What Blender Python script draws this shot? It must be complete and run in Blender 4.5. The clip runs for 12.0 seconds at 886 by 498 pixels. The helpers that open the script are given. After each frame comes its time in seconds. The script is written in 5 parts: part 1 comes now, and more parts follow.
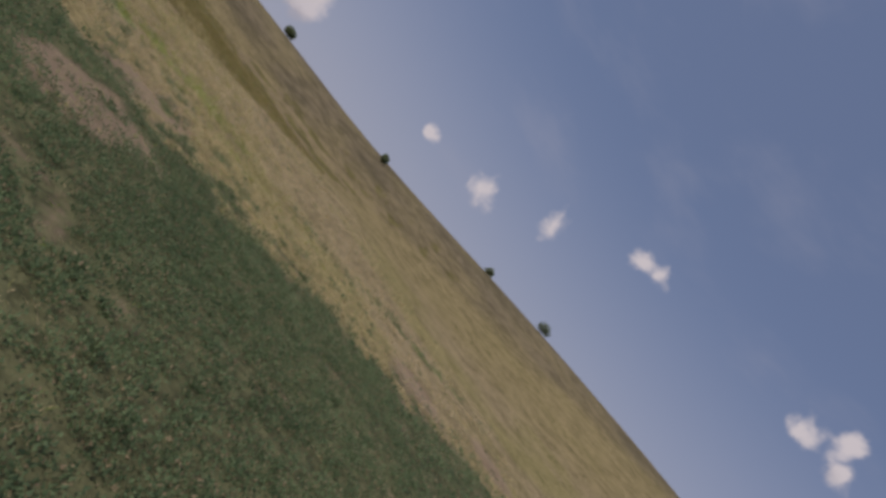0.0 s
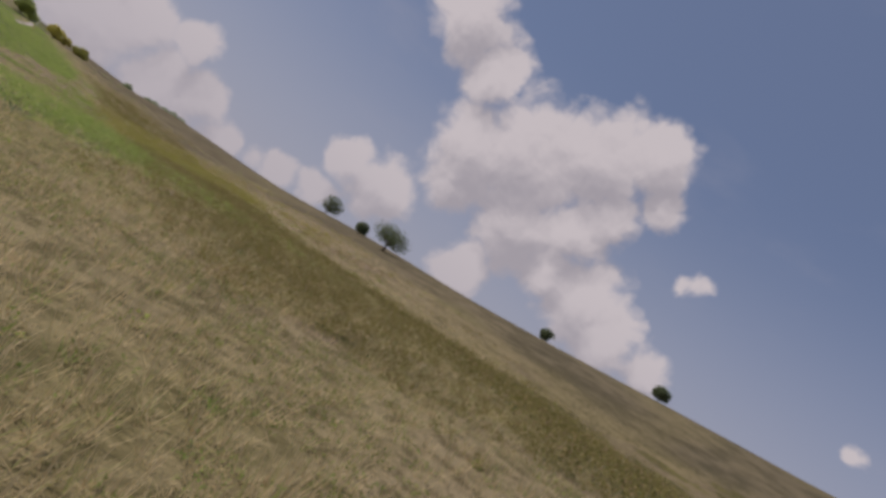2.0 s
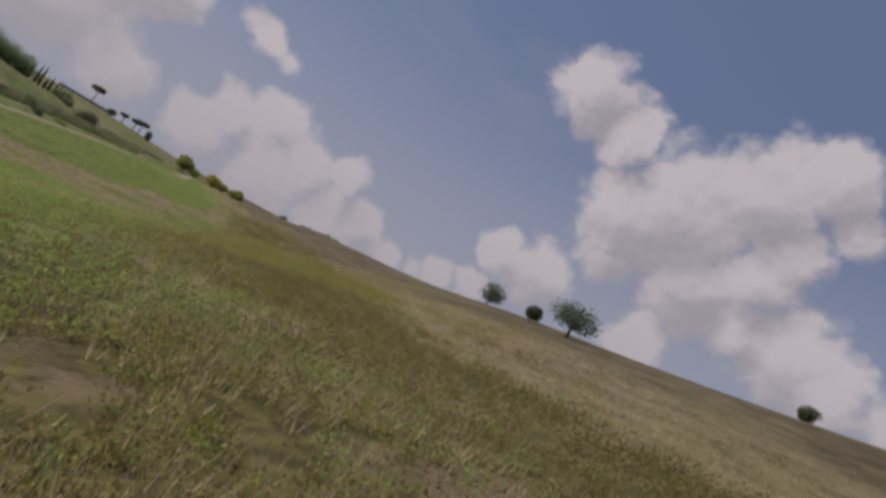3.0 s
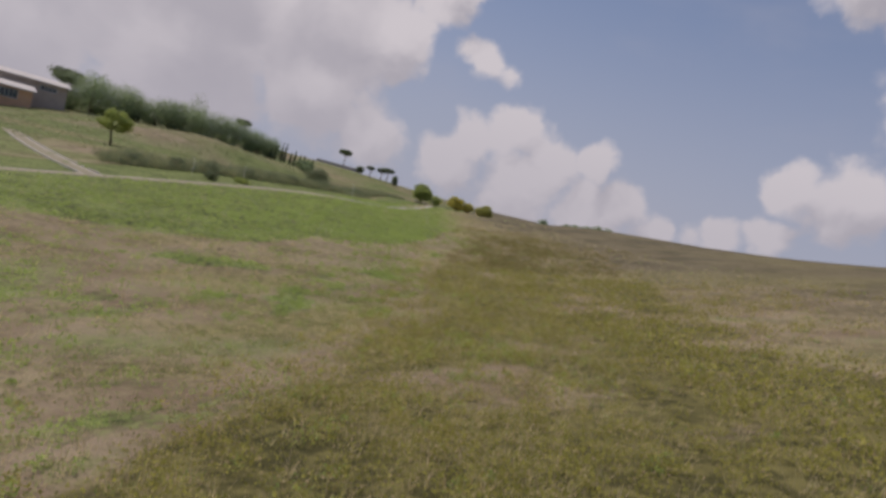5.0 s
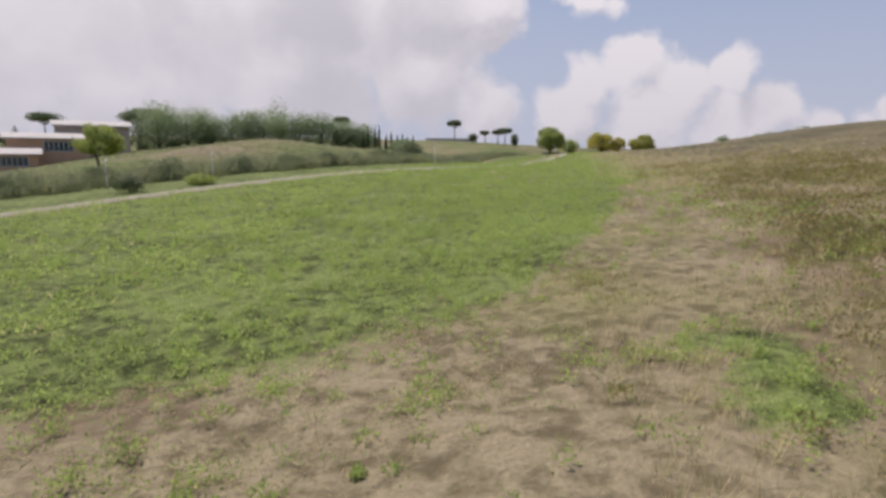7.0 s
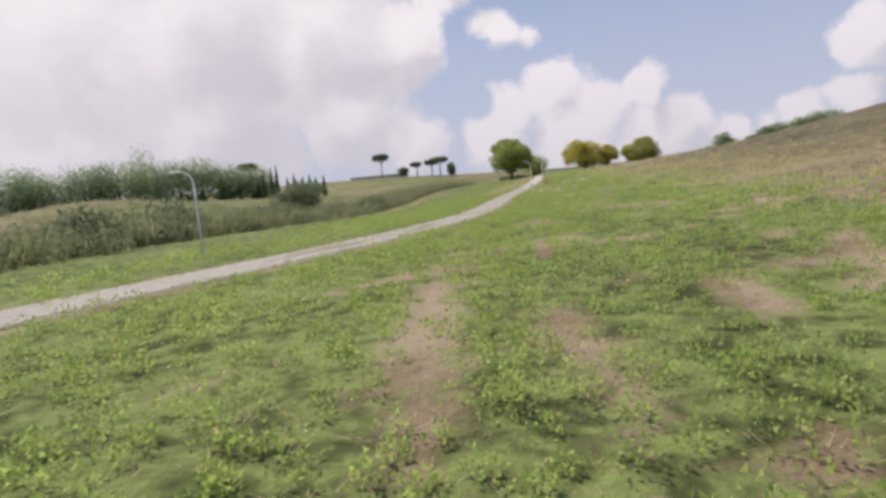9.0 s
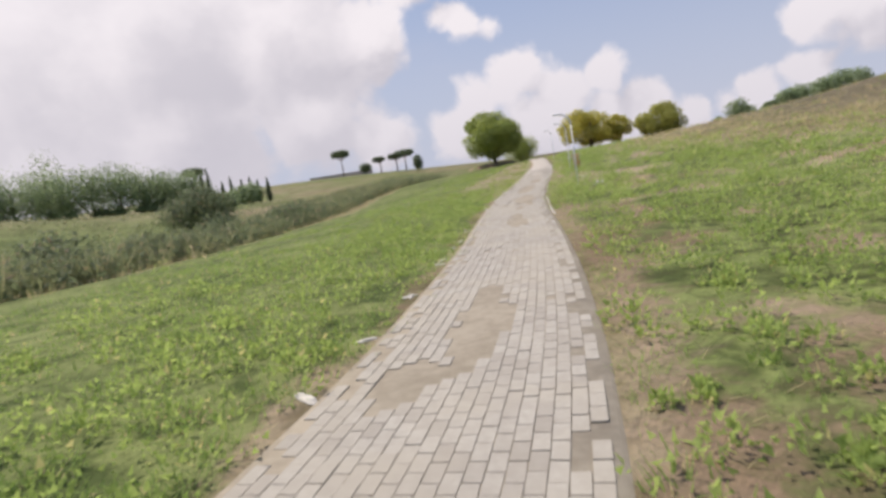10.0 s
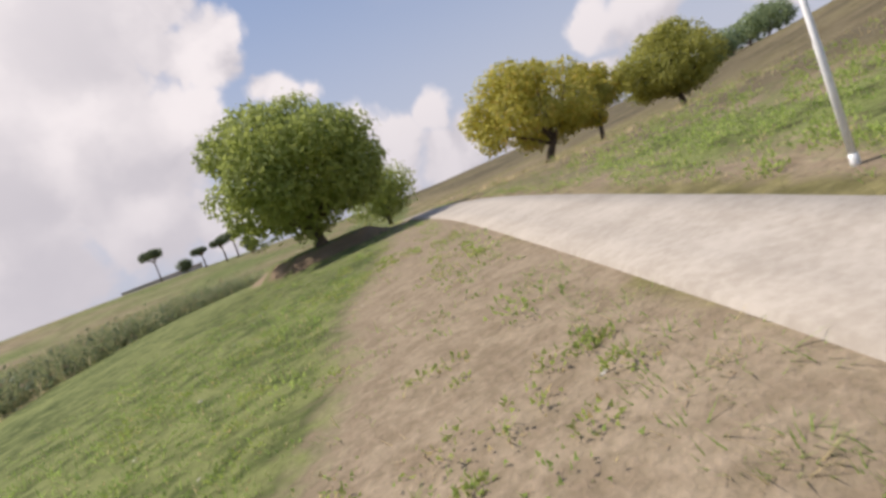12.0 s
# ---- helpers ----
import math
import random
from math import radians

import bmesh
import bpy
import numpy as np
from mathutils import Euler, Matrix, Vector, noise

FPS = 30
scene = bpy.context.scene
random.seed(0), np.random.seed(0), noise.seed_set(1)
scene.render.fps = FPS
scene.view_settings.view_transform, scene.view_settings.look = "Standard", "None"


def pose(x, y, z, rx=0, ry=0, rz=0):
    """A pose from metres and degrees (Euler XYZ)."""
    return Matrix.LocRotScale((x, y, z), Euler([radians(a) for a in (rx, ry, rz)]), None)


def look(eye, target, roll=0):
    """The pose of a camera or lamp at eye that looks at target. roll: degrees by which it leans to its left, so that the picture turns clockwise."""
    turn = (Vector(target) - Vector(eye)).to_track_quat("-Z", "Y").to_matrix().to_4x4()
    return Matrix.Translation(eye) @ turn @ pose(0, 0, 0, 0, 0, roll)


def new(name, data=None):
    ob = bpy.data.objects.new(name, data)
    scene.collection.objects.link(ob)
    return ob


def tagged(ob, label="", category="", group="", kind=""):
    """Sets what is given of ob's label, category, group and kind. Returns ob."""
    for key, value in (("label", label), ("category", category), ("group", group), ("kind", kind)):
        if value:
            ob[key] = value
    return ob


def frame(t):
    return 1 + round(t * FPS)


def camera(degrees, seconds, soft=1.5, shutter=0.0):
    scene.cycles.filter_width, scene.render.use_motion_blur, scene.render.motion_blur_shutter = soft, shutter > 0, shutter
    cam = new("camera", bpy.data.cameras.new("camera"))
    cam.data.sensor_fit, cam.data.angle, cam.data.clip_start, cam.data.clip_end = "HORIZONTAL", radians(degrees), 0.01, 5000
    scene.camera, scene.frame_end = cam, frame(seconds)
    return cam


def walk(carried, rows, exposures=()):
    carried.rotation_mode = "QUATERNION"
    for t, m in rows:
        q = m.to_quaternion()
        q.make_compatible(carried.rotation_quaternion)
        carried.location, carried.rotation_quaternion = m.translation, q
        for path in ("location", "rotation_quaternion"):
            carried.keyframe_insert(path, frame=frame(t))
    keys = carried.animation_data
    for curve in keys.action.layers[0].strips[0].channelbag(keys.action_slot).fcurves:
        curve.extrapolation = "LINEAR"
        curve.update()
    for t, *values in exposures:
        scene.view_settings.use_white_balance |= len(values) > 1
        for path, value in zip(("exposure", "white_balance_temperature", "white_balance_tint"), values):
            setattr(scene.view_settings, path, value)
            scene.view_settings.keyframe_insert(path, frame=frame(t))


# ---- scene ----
# ---------- camera and its flight: seconds, place, heading (to the left of +y), pitch, roll ----------
cam = camera(74, 12.0, soft=3.3, shutter=0.02)
FLIGHT = [
    (0, 0.00, -0.00, -0.00, -96.80, 8.04, 56.83),
    (0.5, 15.49, -1.03, 1.07, -84.07, 7.38, 53.78),
    (1, 29.96, 2.35, 0.69, -71.45, 7.79, 49.85),
    (1.5, 43.96, 9.50, 0.41, -60.08, 7.10, 44.96),
    (2, 56.48, 18.36, 0.50, -48.30, 7.45, 38.56),
    (2.5, 66.84, 28.80, 0.71, -37.48, 9.13, 34.36),
    (3, 74.69, 41.45, 1.21, -30.82, 5.79, 29.99),
    (3.2, 76.95, 46.93, 1.45, -28.55, 4.40, 28.30),
    (4.8, 89.94, 89.43, 1.67, -10.39, -3.36, 14.79),
    (5, 91.41, 95.52, 1.69, -7.40, -4.31, 14.73),
    (5.5, 93.59, 111.33, 1.18, -0.91, -6.41, 16.09),
    (6, 94.80, 126.25, 0.63, 3.10, -7.77, 13.21),
    (6.5, 95.34, 140.70, -0.08, 7.38, -8.99, 10.34),
    (7, 95.35, 155.07, -1.20, 5.89, -9.12, 0.53),
    (7.2, 95.62, 160.90, -1.05, 5.89, -9.33, 0.08),
    (8.8, 94.31, 210.87, -1.15, 1.57, -5.42, -4.22),
    (9, 94.40, 216.88, -1.12, 0.40, -5.94, -5.60),
    (9.5, 95.04, 231.98, -1.38, -0.03, -6.26, -6.58),
    (9.9, 95.74, 244.07, -1.38, -1.21, -7.09, -6.56),
    (10, 95.88, 247.10, -1.34, -2.10, -6.75, -8.75),
    (10.2, 96.09, 253.13, -1.12, -3.88, -7.02, -11.64),
    (10.5, 96.55, 262.15, -0.70, -6.63, -8.16, -16.56),
    (11, 98.64, 276.83, -0.11, -11.16, -8.49, -23.08),
    (11.5, 101.66, 290.77, 0.08, -13.79, -6.95, -24.40),
    (12, 105.89, 303.66, 0.11, -15.52, -5.39, -21.83),
]
walk(cam, [(t, pose(x, y, z, 0, 0, h) @ pose(0, 0, 0, 90 + p, 0, 0) @ pose(0, 0, 0, 0, 0, r)) for t, x, y, z, h, p, r in FLIGHT],
     exposures=[(0, -0.45, 6650, 20), (1.0, -0.4, 6700, 20), (2.0, -0.48, 6700, 20), (2.6, -0.6, 6650, 20), (3.2, -0.65, 6600, 20), (4.8, -0.38, 6550, 18), (6.5, 0.0, 6500, 17), (7.2, 0.15, 6500, 16), (9, 0.25, 6550, 16), (11, 0.3, 6650, 14), (12, 0.27, 6750, 15)])

# ---------- world, sun ----------
SUN_AZ, SUN_EL = radians(46), radians(55)
sun = new("sun", bpy.data.lights.new("sun", "SUN"))
sun.data.energy, sun.data.angle, sun.data.color = 3.9, radians(0.6), (1.0, 0.95, 0.87)
sun.matrix_world = look((-math.sin(SUN_AZ) * math.cos(SUN_EL) * 300, math.cos(SUN_AZ) * math.cos(SUN_EL) * 300, math.sin(SUN_EL) * 300), (0, 0, 0))


class Net:
    """A few shorthands to wire shader nodes."""

    def __init__(self, tree):
        self.tree = tree
        tree.nodes.clear()

    def node(self, kind):
        return self.tree.nodes.new(kind)

    def put(self, socket, value):
        if isinstance(value, bpy.types.NodeSocket):
            self.tree.links.new(value, socket)
        elif value is not None:
            socket.default_value = value

    def math(self, op, a, b=0.0, c=0.0, clamp=False):
        n = self.node("ShaderNodeMath")
        n.operation, n.use_clamp = op, clamp
        for s, v in zip(n.inputs, (a, b, c)):
            self.put(s, v)
        return n.outputs[0]

    def vec(self, op, a, b=(0, 0, 0), scale=None):
        n = self.node("ShaderNodeVectorMath")
        n.operation = op
        self.put(n.inputs[0], a), self.put(n.inputs[1], b)
        if scale is not None:
            self.put(n.inputs[3], scale)
        return n.outputs["Value"] if op in ("DOT_PRODUCT", "LENGTH", "DISTANCE") else n.outputs[0]

    def noise(self, where, scale, detail=4.0, rough=0.55, warp=0.0):
        n = self.node("ShaderNodeTexNoise")
        self.put(n.inputs["Vector"], where)
        n.inputs["Scale"].default_value, n.inputs["Detail"].default_value = scale, detail
        n.inputs["Roughness"].default_value, n.inputs["Distortion"].default_value = rough, warp
        return n.outputs["Fac"]

    def span(self, v, a, b, lo=0.0, hi=1.0, smooth=True):
        n = self.node("ShaderNodeMapRange")
        n.interpolation_type = "SMOOTHSTEP" if smooth else "LINEAR"
        for key, value in zip(("Value", "From Min", "From Max", "To Min", "To Max"), (v, a, b, lo, hi)):
            self.put(n.inputs[key], value)
        return n.outputs[0]

    def mix(self, f, a, b, how="MIX"):
        n = self.node("ShaderNodeMix")
        n.data_type, n.blend_type = "RGBA", how
        for s, v in zip((n.inputs[0], n.inputs[6], n.inputs[7]), (f, a, b)):
            self.put(s, (*v, 1.0) if isinstance(v, tuple) and len(v) == 3 else v)
        return n.outputs[2]


def sky_way(az, el):
    a, e = radians(az), radians(el)
    return (-math.sin(a) * math.cos(e), math.cos(a) * math.cos(e), math.sin(e))


# cloud heads: heading, height and half width in degrees
HEADS_EAST = [
    (-36.1, 25.8, 3.7), (-41.2, 23.3, 3.2), (-44.2, 16.5, 4.5), (-50, 19.6, 5.8), (-55.2, 23, 5), (-59.7, 26, 3.4), (-52.5, 13.6, 3.5), (-57.4, 16.5, 3.3),
    (-59.4, 19.9, 2.8), (-61.9, 11.5, 4), (-66.2, 10.2, 3.1), (-70.2, 9.7, 2.1), (-57.7, 11.9, 2.4), (-40.1, 8.3, 3.4), (-50.9, 6.3, 2.8), (-69.8, 18.5, 1),
    (-68.8, 18, 0.8), (-70.7, 18.9, 0.8), (-94.1, 14.9, 1.4), (-100.9, 17.9, 1.2), (-108.8, 23, 1.2), (-110.9, 23.4, 1.2), (-128.7, 23.5, 1.1), (-132, 25, 1.3),
    (-133.1, 22.5, 1.2), (-87, 13.2, 0.7), (-52, 13.2, 4.2), (-44.5, 14, 3.4), (-49, 20, 4.5), (-63, 22.5, 2.2),
]
HEADS_NORTH = [
    (-11.1, 8.1, 2.6), (-7.8, 6.7, 2.4), (-15.1, 6.2, 2.8), (-19.6, 7.1, 2.2), (-22.3, 4.2, 2.2), (-25.6, 2.2, 1.9), (-12.7, 3.2, 3.9), (-19.3, 2.3, 3.3),
    (-5.9, 4.1, 3.2), (-36, 8.1, 2.3), (-35.2, 4.1, 1.9), (-31.3, 3, 2), (-29.1, 2.7, 1.3), (-7, 13.9, 1.8), (-5.2, 14.5, 1.2), (-9.1, 13.4, 1.2),
    (2.2, 4.5, 3.2), (4.3, 5, 1.8),
]
SHEET_WEST = [
    (30.6, 13.5, 10.1), (19.7, 15.2, 9), (9.5, 13.8, 7.9), (2.7, 13.8, 4), (8.3, 7.7, 4.9), (19.5, 7.1, 7.2), (32, 5.2, 6.3), (30, 30, 20),
    (8, 27, 10), (48, 20, 20), (-2, 19, 3.5),
]


def cloud_field(n, way):
    """How deep a way into the sky lies in the clouds: over 0 inside, below 0 outside."""
    field = None
    for heads, gain in ((HEADS_EAST, 1.0), (HEADS_NORTH, 1.0), (SHEET_WEST, 1.3)):
        for az, el, wide in heads:
            d = n.vec("DISTANCE", way, sky_way(az, el))
            firm = gain * (0.55 if wide < 1.5 else 1.0)
            here = n.math("MULTIPLY_ADD", d, -firm / math.sin(radians(wide * (1.15 if wide < 1.5 else 1.0))), 1.3 * firm)
            field = here if field is None else n.math("SMOOTH_MAX", field, here, 0.3)
    return n.math("MINIMUM", field, 1.35)


def make_world():
    world = bpy.data.worlds.new("sky")
    scene.world = world
    world.use_nodes = True
    n = Net(world.node_tree)
    sky = n.node("ShaderNodeTexSky")
    sky.sky_type, sky.sun_disc, sky.sun_elevation, sky.sun_rotation = "NISHITA", False, SUN_EL, -SUN_AZ
    sky.altitude, sky.air_density, sky.dust_density, sky.ozone_density = 60, 1.0, 0.8, 2.0
    way = n.node("ShaderNodeTexCoord").outputs["Generated"]
    sunward = sky_way(46, 55)

    def stirred(at):
        stir = n.node("ShaderNodeTexNoise")
        n.put(stir.inputs["Vector"], at)
        stir.inputs["Scale"].default_value, stir.inputs["Detail"].default_value, stir.inputs["Roughness"].default_value = 9.0, 4.0, 0.55
        fine = n.node("ShaderNodeTexNoise")
        n.put(fine.inputs["Vector"], at)
        fine.inputs["Scale"].default_value, fine.inputs["Detail"].default_value, fine.inputs["Roughness"].default_value = 42.0, 4.0, 0.6
        at = n.vec("ADD", at, n.vec("SCALE", n.vec("SUBTRACT", fine.outputs["Color"], (0.5, 0.5, 0.5)), scale=0.012))
        return n.vec("ADD", at, n.vec("SCALE", n.vec("SUBTRACT", stir.outputs["Color"], (0.5, 0.5, 0.5)), scale=0.07))

    def lumps(at):
        """Round heads on a cloud's outside, over 0 on a head and below 0 between two."""
        out = None
        for scale, high in ((17.0, 0.5), (43.0, 0.24), (100.0, 0.09)):
            cell = n.node("ShaderNodeTexVoronoi")
            cell.feature = "SMOOTH_F1"
            n.put(cell.inputs["Vector"], at)
            cell.inputs["Scale"].default_value, cell.inputs["Smoothness"].default_value = scale, 0.25
            here = n.math("MULTIPLY_ADD", cell.outputs["Distance"], -high, high * 0.42)
            out = here if out is None else n.math("ADD", out, here)
        return out

    here = stirred(way)
    soft, rough = cloud_field(n, here), lumps(here)
    toward = n.vec("ADD", here, n.vec("SCALE", sunward, scale=0.055))
    above = cloud_field(n, toward)
    rough_above = lumps(n.vec("ADD", here, n.vec("SCALE", sunward, scale=0.011)))
    depth = n.math("ADD", soft, rough)
    cover = n.span(depth, -0.02, 0.5)
    # the side that faces the sun is white, the far side and the depth are grey
    broad = n.math("SUBTRACT", above, n.math("MULTIPLY", soft, 0.6))
    small = n.math("SUBTRACT", rough_above, rough)
    blotch = n.math("MULTIPLY", n.math("SUBTRACT", n.noise(here, 6.0, 3.0, 0.5), 0.5), 1.5)
    shade = n.span(n.math("ADD", n.math("ADD", broad, blotch), n.math("MULTIPLY", small, n.span(n.vec("DOT_PRODUCT", way, sky_way(30, 14)), 0.82, 0.93, 1.0, 0.25))), -0.25, 0.85)
    tone = n.mix(shade, (6.9, 6.7, 6.85), (4.4, 4.35, 4.75))
    tone = n.mix(n.span(n.vec("DOT_PRODUCT", way, sunward), 0.55, 0.95, 0.0, 0.6), tone, (8.2, 8.0, 8.1))
    up = n.vec("DOT_PRODUCT", way, (0, 0, 1))
    low = n.span(up, -0.02, 0.5, 0.92, 0.0)
    blue = n.mix(0.55, n.mix(1.0, sky.outputs[0], (0.92, 0.93, 0.94), "MULTIPLY"), (2.1, 2.9, 4.65))
    blue = n.mix(low, blue, (4.1, 4.45, 5.35))
    haze = n.noise(n.vec("MULTIPLY", way, (1, 1, 2.5)), 3.0, 5.0, 0.55)
    blue = n.mix(n.math("MULTIPLY", n.span(haze, 0.5, 0.8), 0.25), blue, (4.2, 4.4, 5.2))
    colour = n.mix(cover, blue, n.mix(n.span(up, 0.0, 0.26, 0.62, 0.0), tone, (4.9, 4.85, 5.3)))
    back = n.node("ShaderNodeBackground")
    n.put(back.inputs[0], colour)
    back.inputs[1].default_value = 0.105
    n.tree.links.new(back.outputs[0], n.node("ShaderNodeOutputWorld").inputs[0])


make_world()
# ---------- the lie of the land: broad swells on an 80 m net, small rolls on a 30 m net ----------
SWELL = [
    [8.4, 11.4, 18.1, 31.1, 49.3, 64.6, 69.1, 66.0],
    [9.8, 5.1, 3.9, 11.3, 28.0, 51.8, 64.0, 62.4],
    [11.1, 0.6, -6.6, -1.8, 7.8, 35.4, 49.4, 51.5],
    [11.6, -0.9, -8.7, -4.1, 6.4, 26.8, 31.1, 33.7],
    [10.0, -3.0, -10.0, -14.6, 2.4, 23.6, 21.9, 20.3],
    [3.8, -11.4, -7.9, -1.8, -1.7, 16.6, 16.3, 13.7],
    [-3.6, -21.0, -3.8, -7.5, 1.4, 14.9, 13.1, 11.6],
    [-0.5, -8.2, 7.5, 0.1, -4.8, 7.2, 11.5, 12.4],
    [7.7, 3.8, 1.9, -2.7, -3.0, 1.5, 7.2, 12.8],
    [10.7, 9.4, 9.9, 8.2, 1.6, 1.9, 6.3, 12.5],
    [10.9, 9.4, 9.1, 10.2, 5.3, 4.0, 6.8, 12.1],
]
ROLL = [
    [1.8, -0.2, 0.0, 0.4, 0.3, 0.5, 2.1],
    [-1.4, -0.8, 1.5, -0.3, -1.4, -0.5, 0.3],
    [-2.4, -0.0, 1.4, -1.9, -2.8, 0.4, 1.7],
    [-1.9, -0.2, 0.8, 0.4, 0.9, 2.4, 1.1],
    [-1.1, -0.9, -0.0, 1.6, 2.7, 1.6, -1.9],
    [-0.5, -1.0, -1.7, -1.1, 1.6, 1.8, -1.8],
    [-0.6, 0.8, 1.3, -2.0, 0.4, 2.4, 0.3],
    [-1.7, 0.1, 0.1, -1.7, -0.2, 1.1, 0.4],
    [-2.2, 1.0, 0.9, -2.4, 0.1, 1.0, -0.9],
    [-0.0, 1.3, 1.7, -2.5, -0.3, 1.3, -1.1],
    [-0.5, -3.1, 0.2, -0.5, 0.0, 0.2, -2.8],
    [1.5, -4.3, -1.1, 1.2, 0.3, 2.9, -0.2],
    [9.3, -0.0, -0.7, 3.3, -3.5, 0.1, 3.0],
]


def spline(u):
    """The four cubic weights round a place u of a net."""
    i = np.floor(u).astype(int)
    q = u - i
    return i, ((1 - q) ** 3 / 6, (3 * q**3 - 6 * q**2 + 4) / 6, (-3 * q**3 + 3 * q**2 + 3 * q + 1) / 6, q**3 / 6)


SWELL, ROLL = np.array(SWELL), np.array(ROLL)


def mound(x, y):
    """The cut earth bank on which the broad tree stands, 0 to 1."""
    r = np.hypot((x - 108.4) / 3.3, (y - 336.5) / 6.5)
    return 1 / (1 + np.exp(np.clip((r - 1) / 0.055, -30, 30)))


def height(x, y):
    """The ground's height at x, y (numbers or arrays)."""
    x, y = np.asarray(x, float), np.asarray(y, float)
    z = np.zeros(np.broadcast(x, y).shape)
    (i, wx), (j, wy) = spline((x + 180) / 80), spline((y + 180) / 80)
    for a in range(4):
        for b in range(4):
            z = z + wx[a] * wy[b] * SWELL[np.clip(j - 1 + b, 0, 10), np.clip(i - 1 + a, 0, 7)]
    (i, wx), (j, wy) = spline((x - 20) / 30), spline((y + 20) / 30)
    for a in range(4):
        for b in range(4):
            p, q = i - 1 + a, j - 1 + b
            inside = (p >= 0) & (p < 7) & (q >= 0) & (q < 13)
            z = z + np.where(inside, wx[a] * wy[b] * ROLL[np.clip(q, 0, 12), np.clip(p, 0, 6)], 0.0)
    return z + 0.65 * mound(x, y)


def ground(x, y):
    return float(height(x, y))


# the paved path's middle line, and a side path that leaves it
PATH = [(30, 146), (42, 165), (51, 180), (58, 190), (65.7, 201), (72.7, 211), (78.5, 219.5), (83.4, 226.8), (87.2, 232.4), (90.5, 237.6), (93.25, 243.4), (95.65, 249.5), (97.5, 257.5), (99.1, 266.5), (101.1, 275), (103.1, 282), (106.1, 293.5), (107.45, 299), (109.05, 306), (110.35, 312.5), (112, 321), (113.5, 332), (117, 352), (124, 378)]
SIDE_PATH = [(53, 182), (46.5, 189), (36, 202), (20, 223), (10, 236)]
HALF_WIDTH = 1.03


def dense(line, step):
    """A line of evenly spaced places, smoothed, with the way along it."""
    p = np.array(line, float)
    for _ in range(3):
        p = np.concatenate([p[:1], np.stack([0.75 * p[:-1] + 0.25 * p[1:], 0.25 * p[:-1] + 0.75 * p[1:]], 1).reshape(-1, 2), p[-1:]])
    run = np.r_[0, np.cumsum(np.hypot(*np.diff(p, axis=0).T))]
    s = np.arange(0, run[-1], step)
    q = np.stack([np.interp(s, run, p[:, k]) for k in (0, 1)], 1)
    d = np.gradient(q, axis=0)
    return q, d / np.hypot(*d.T)[:, None]


PATH_MID, PATH_WAY = dense(PATH, 0.5)


def beside(x, y):
    """How far right of the path's middle line a place lies (negative: left)."""
    x, y = np.asarray(x, float), np.asarray(y, float)
    k = np.searchsorted(PATH_MID[:, 1], y).clip(0, len(PATH_MID) - 1)
    return (x - PATH_MID[k, 0]) * PATH_WAY[k, 1] - (y - PATH_MID[k, 1]) * PATH_WAY[k, 0]


def drift(x, y, size, seed=0.0):
    """Smooth random values between -1 and 1 over the plan."""
    x, y = np.asarray(x, float) / size + seed, np.asarray(y, float) / size - seed * 1.7
    out = 0
    for k, (a, b, c) in enumerate(((1.0, 0.37, 0.2), (-0.61, 1.13, 1.9), (0.83, -1.31, 4.1), (1.9, 1.57, 2.2), (-2.3, 1.1, 5.3), (1.2, 2.9, 0.7))):
        out = out + np.sin(a * x + b * y + c + 1.3 * np.sin(0.7 * b * x - 0.9 * a * y + k)) / (1 + 0.35 * k)
    return out / 3.0


def within(outline, x, y):
    """How far inside a closed outline a place lies, in metres (negative: outside)."""
    near, odd = np.full(np.broadcast(x, y).shape, 1e9), np.zeros(np.broadcast(x, y).shape, bool)
    for (ax, ay), (bx, by) in zip(outline, outline[1:] + outline[:1]):
        dx, dy = bx - ax, by - ay
        k = np.clip(((x - ax) * dx + (y - ay) * dy) / (dx * dx + dy * dy), 0, 1)
        near = np.minimum(near, np.hypot(x - ax - k * dx, y - ay - k * dy))
        if dy:
            odd ^= ((ay > y) != (by > y)) & (x < dx * (y - ay) / dy + ax)
    return np.where(odd, near, -near)


# the scrub: a tongue along the contour, then the rise right of the field
SCRUB = [(67, 43), (65, 33), (72, 24.5), (87, 16), (108, 11), (138, 2), (158, -26), (176, -40), (190, -30), (172, 10), (150, 36), (121, 47), (103, 53), (95, 58), (93, 68), (97, 80), (104, 94), (110, 105), (113, 125), (120, 150), (125, 180), (131, 212), (127, 226), (119, 222), (111, 203), (105, 180), (101.5, 166), (97.5, 150), (94.7, 138), (91, 116), (87.5, 104), (83, 88), (77, 72), (71, 53)]


def off_line(line, x, y):
    """How far from a bent line a place lies."""
    near = np.full(np.broadcast(x, y).shape, 1e9)
    for (ax, ay), (bx, by) in zip(line, line[1:]):
        dx, dy = bx - ax, by - ay
        k = np.clip(((x - ax) * dx + (y - ay) * dy) / (dx * dx + dy * dy), 0, 1)
        near = np.minimum(near, np.hypot(x - ax - k * dx, y - ay - k * dy))
    return near


# the green strip across the first dry slope
STRIP = [(32, 29), (41, 23.5), (47, 20.5), (49.8, 17.5), (50.3, 11), (51.5, 6), (54, 0), (60, -12), (66, -30)]


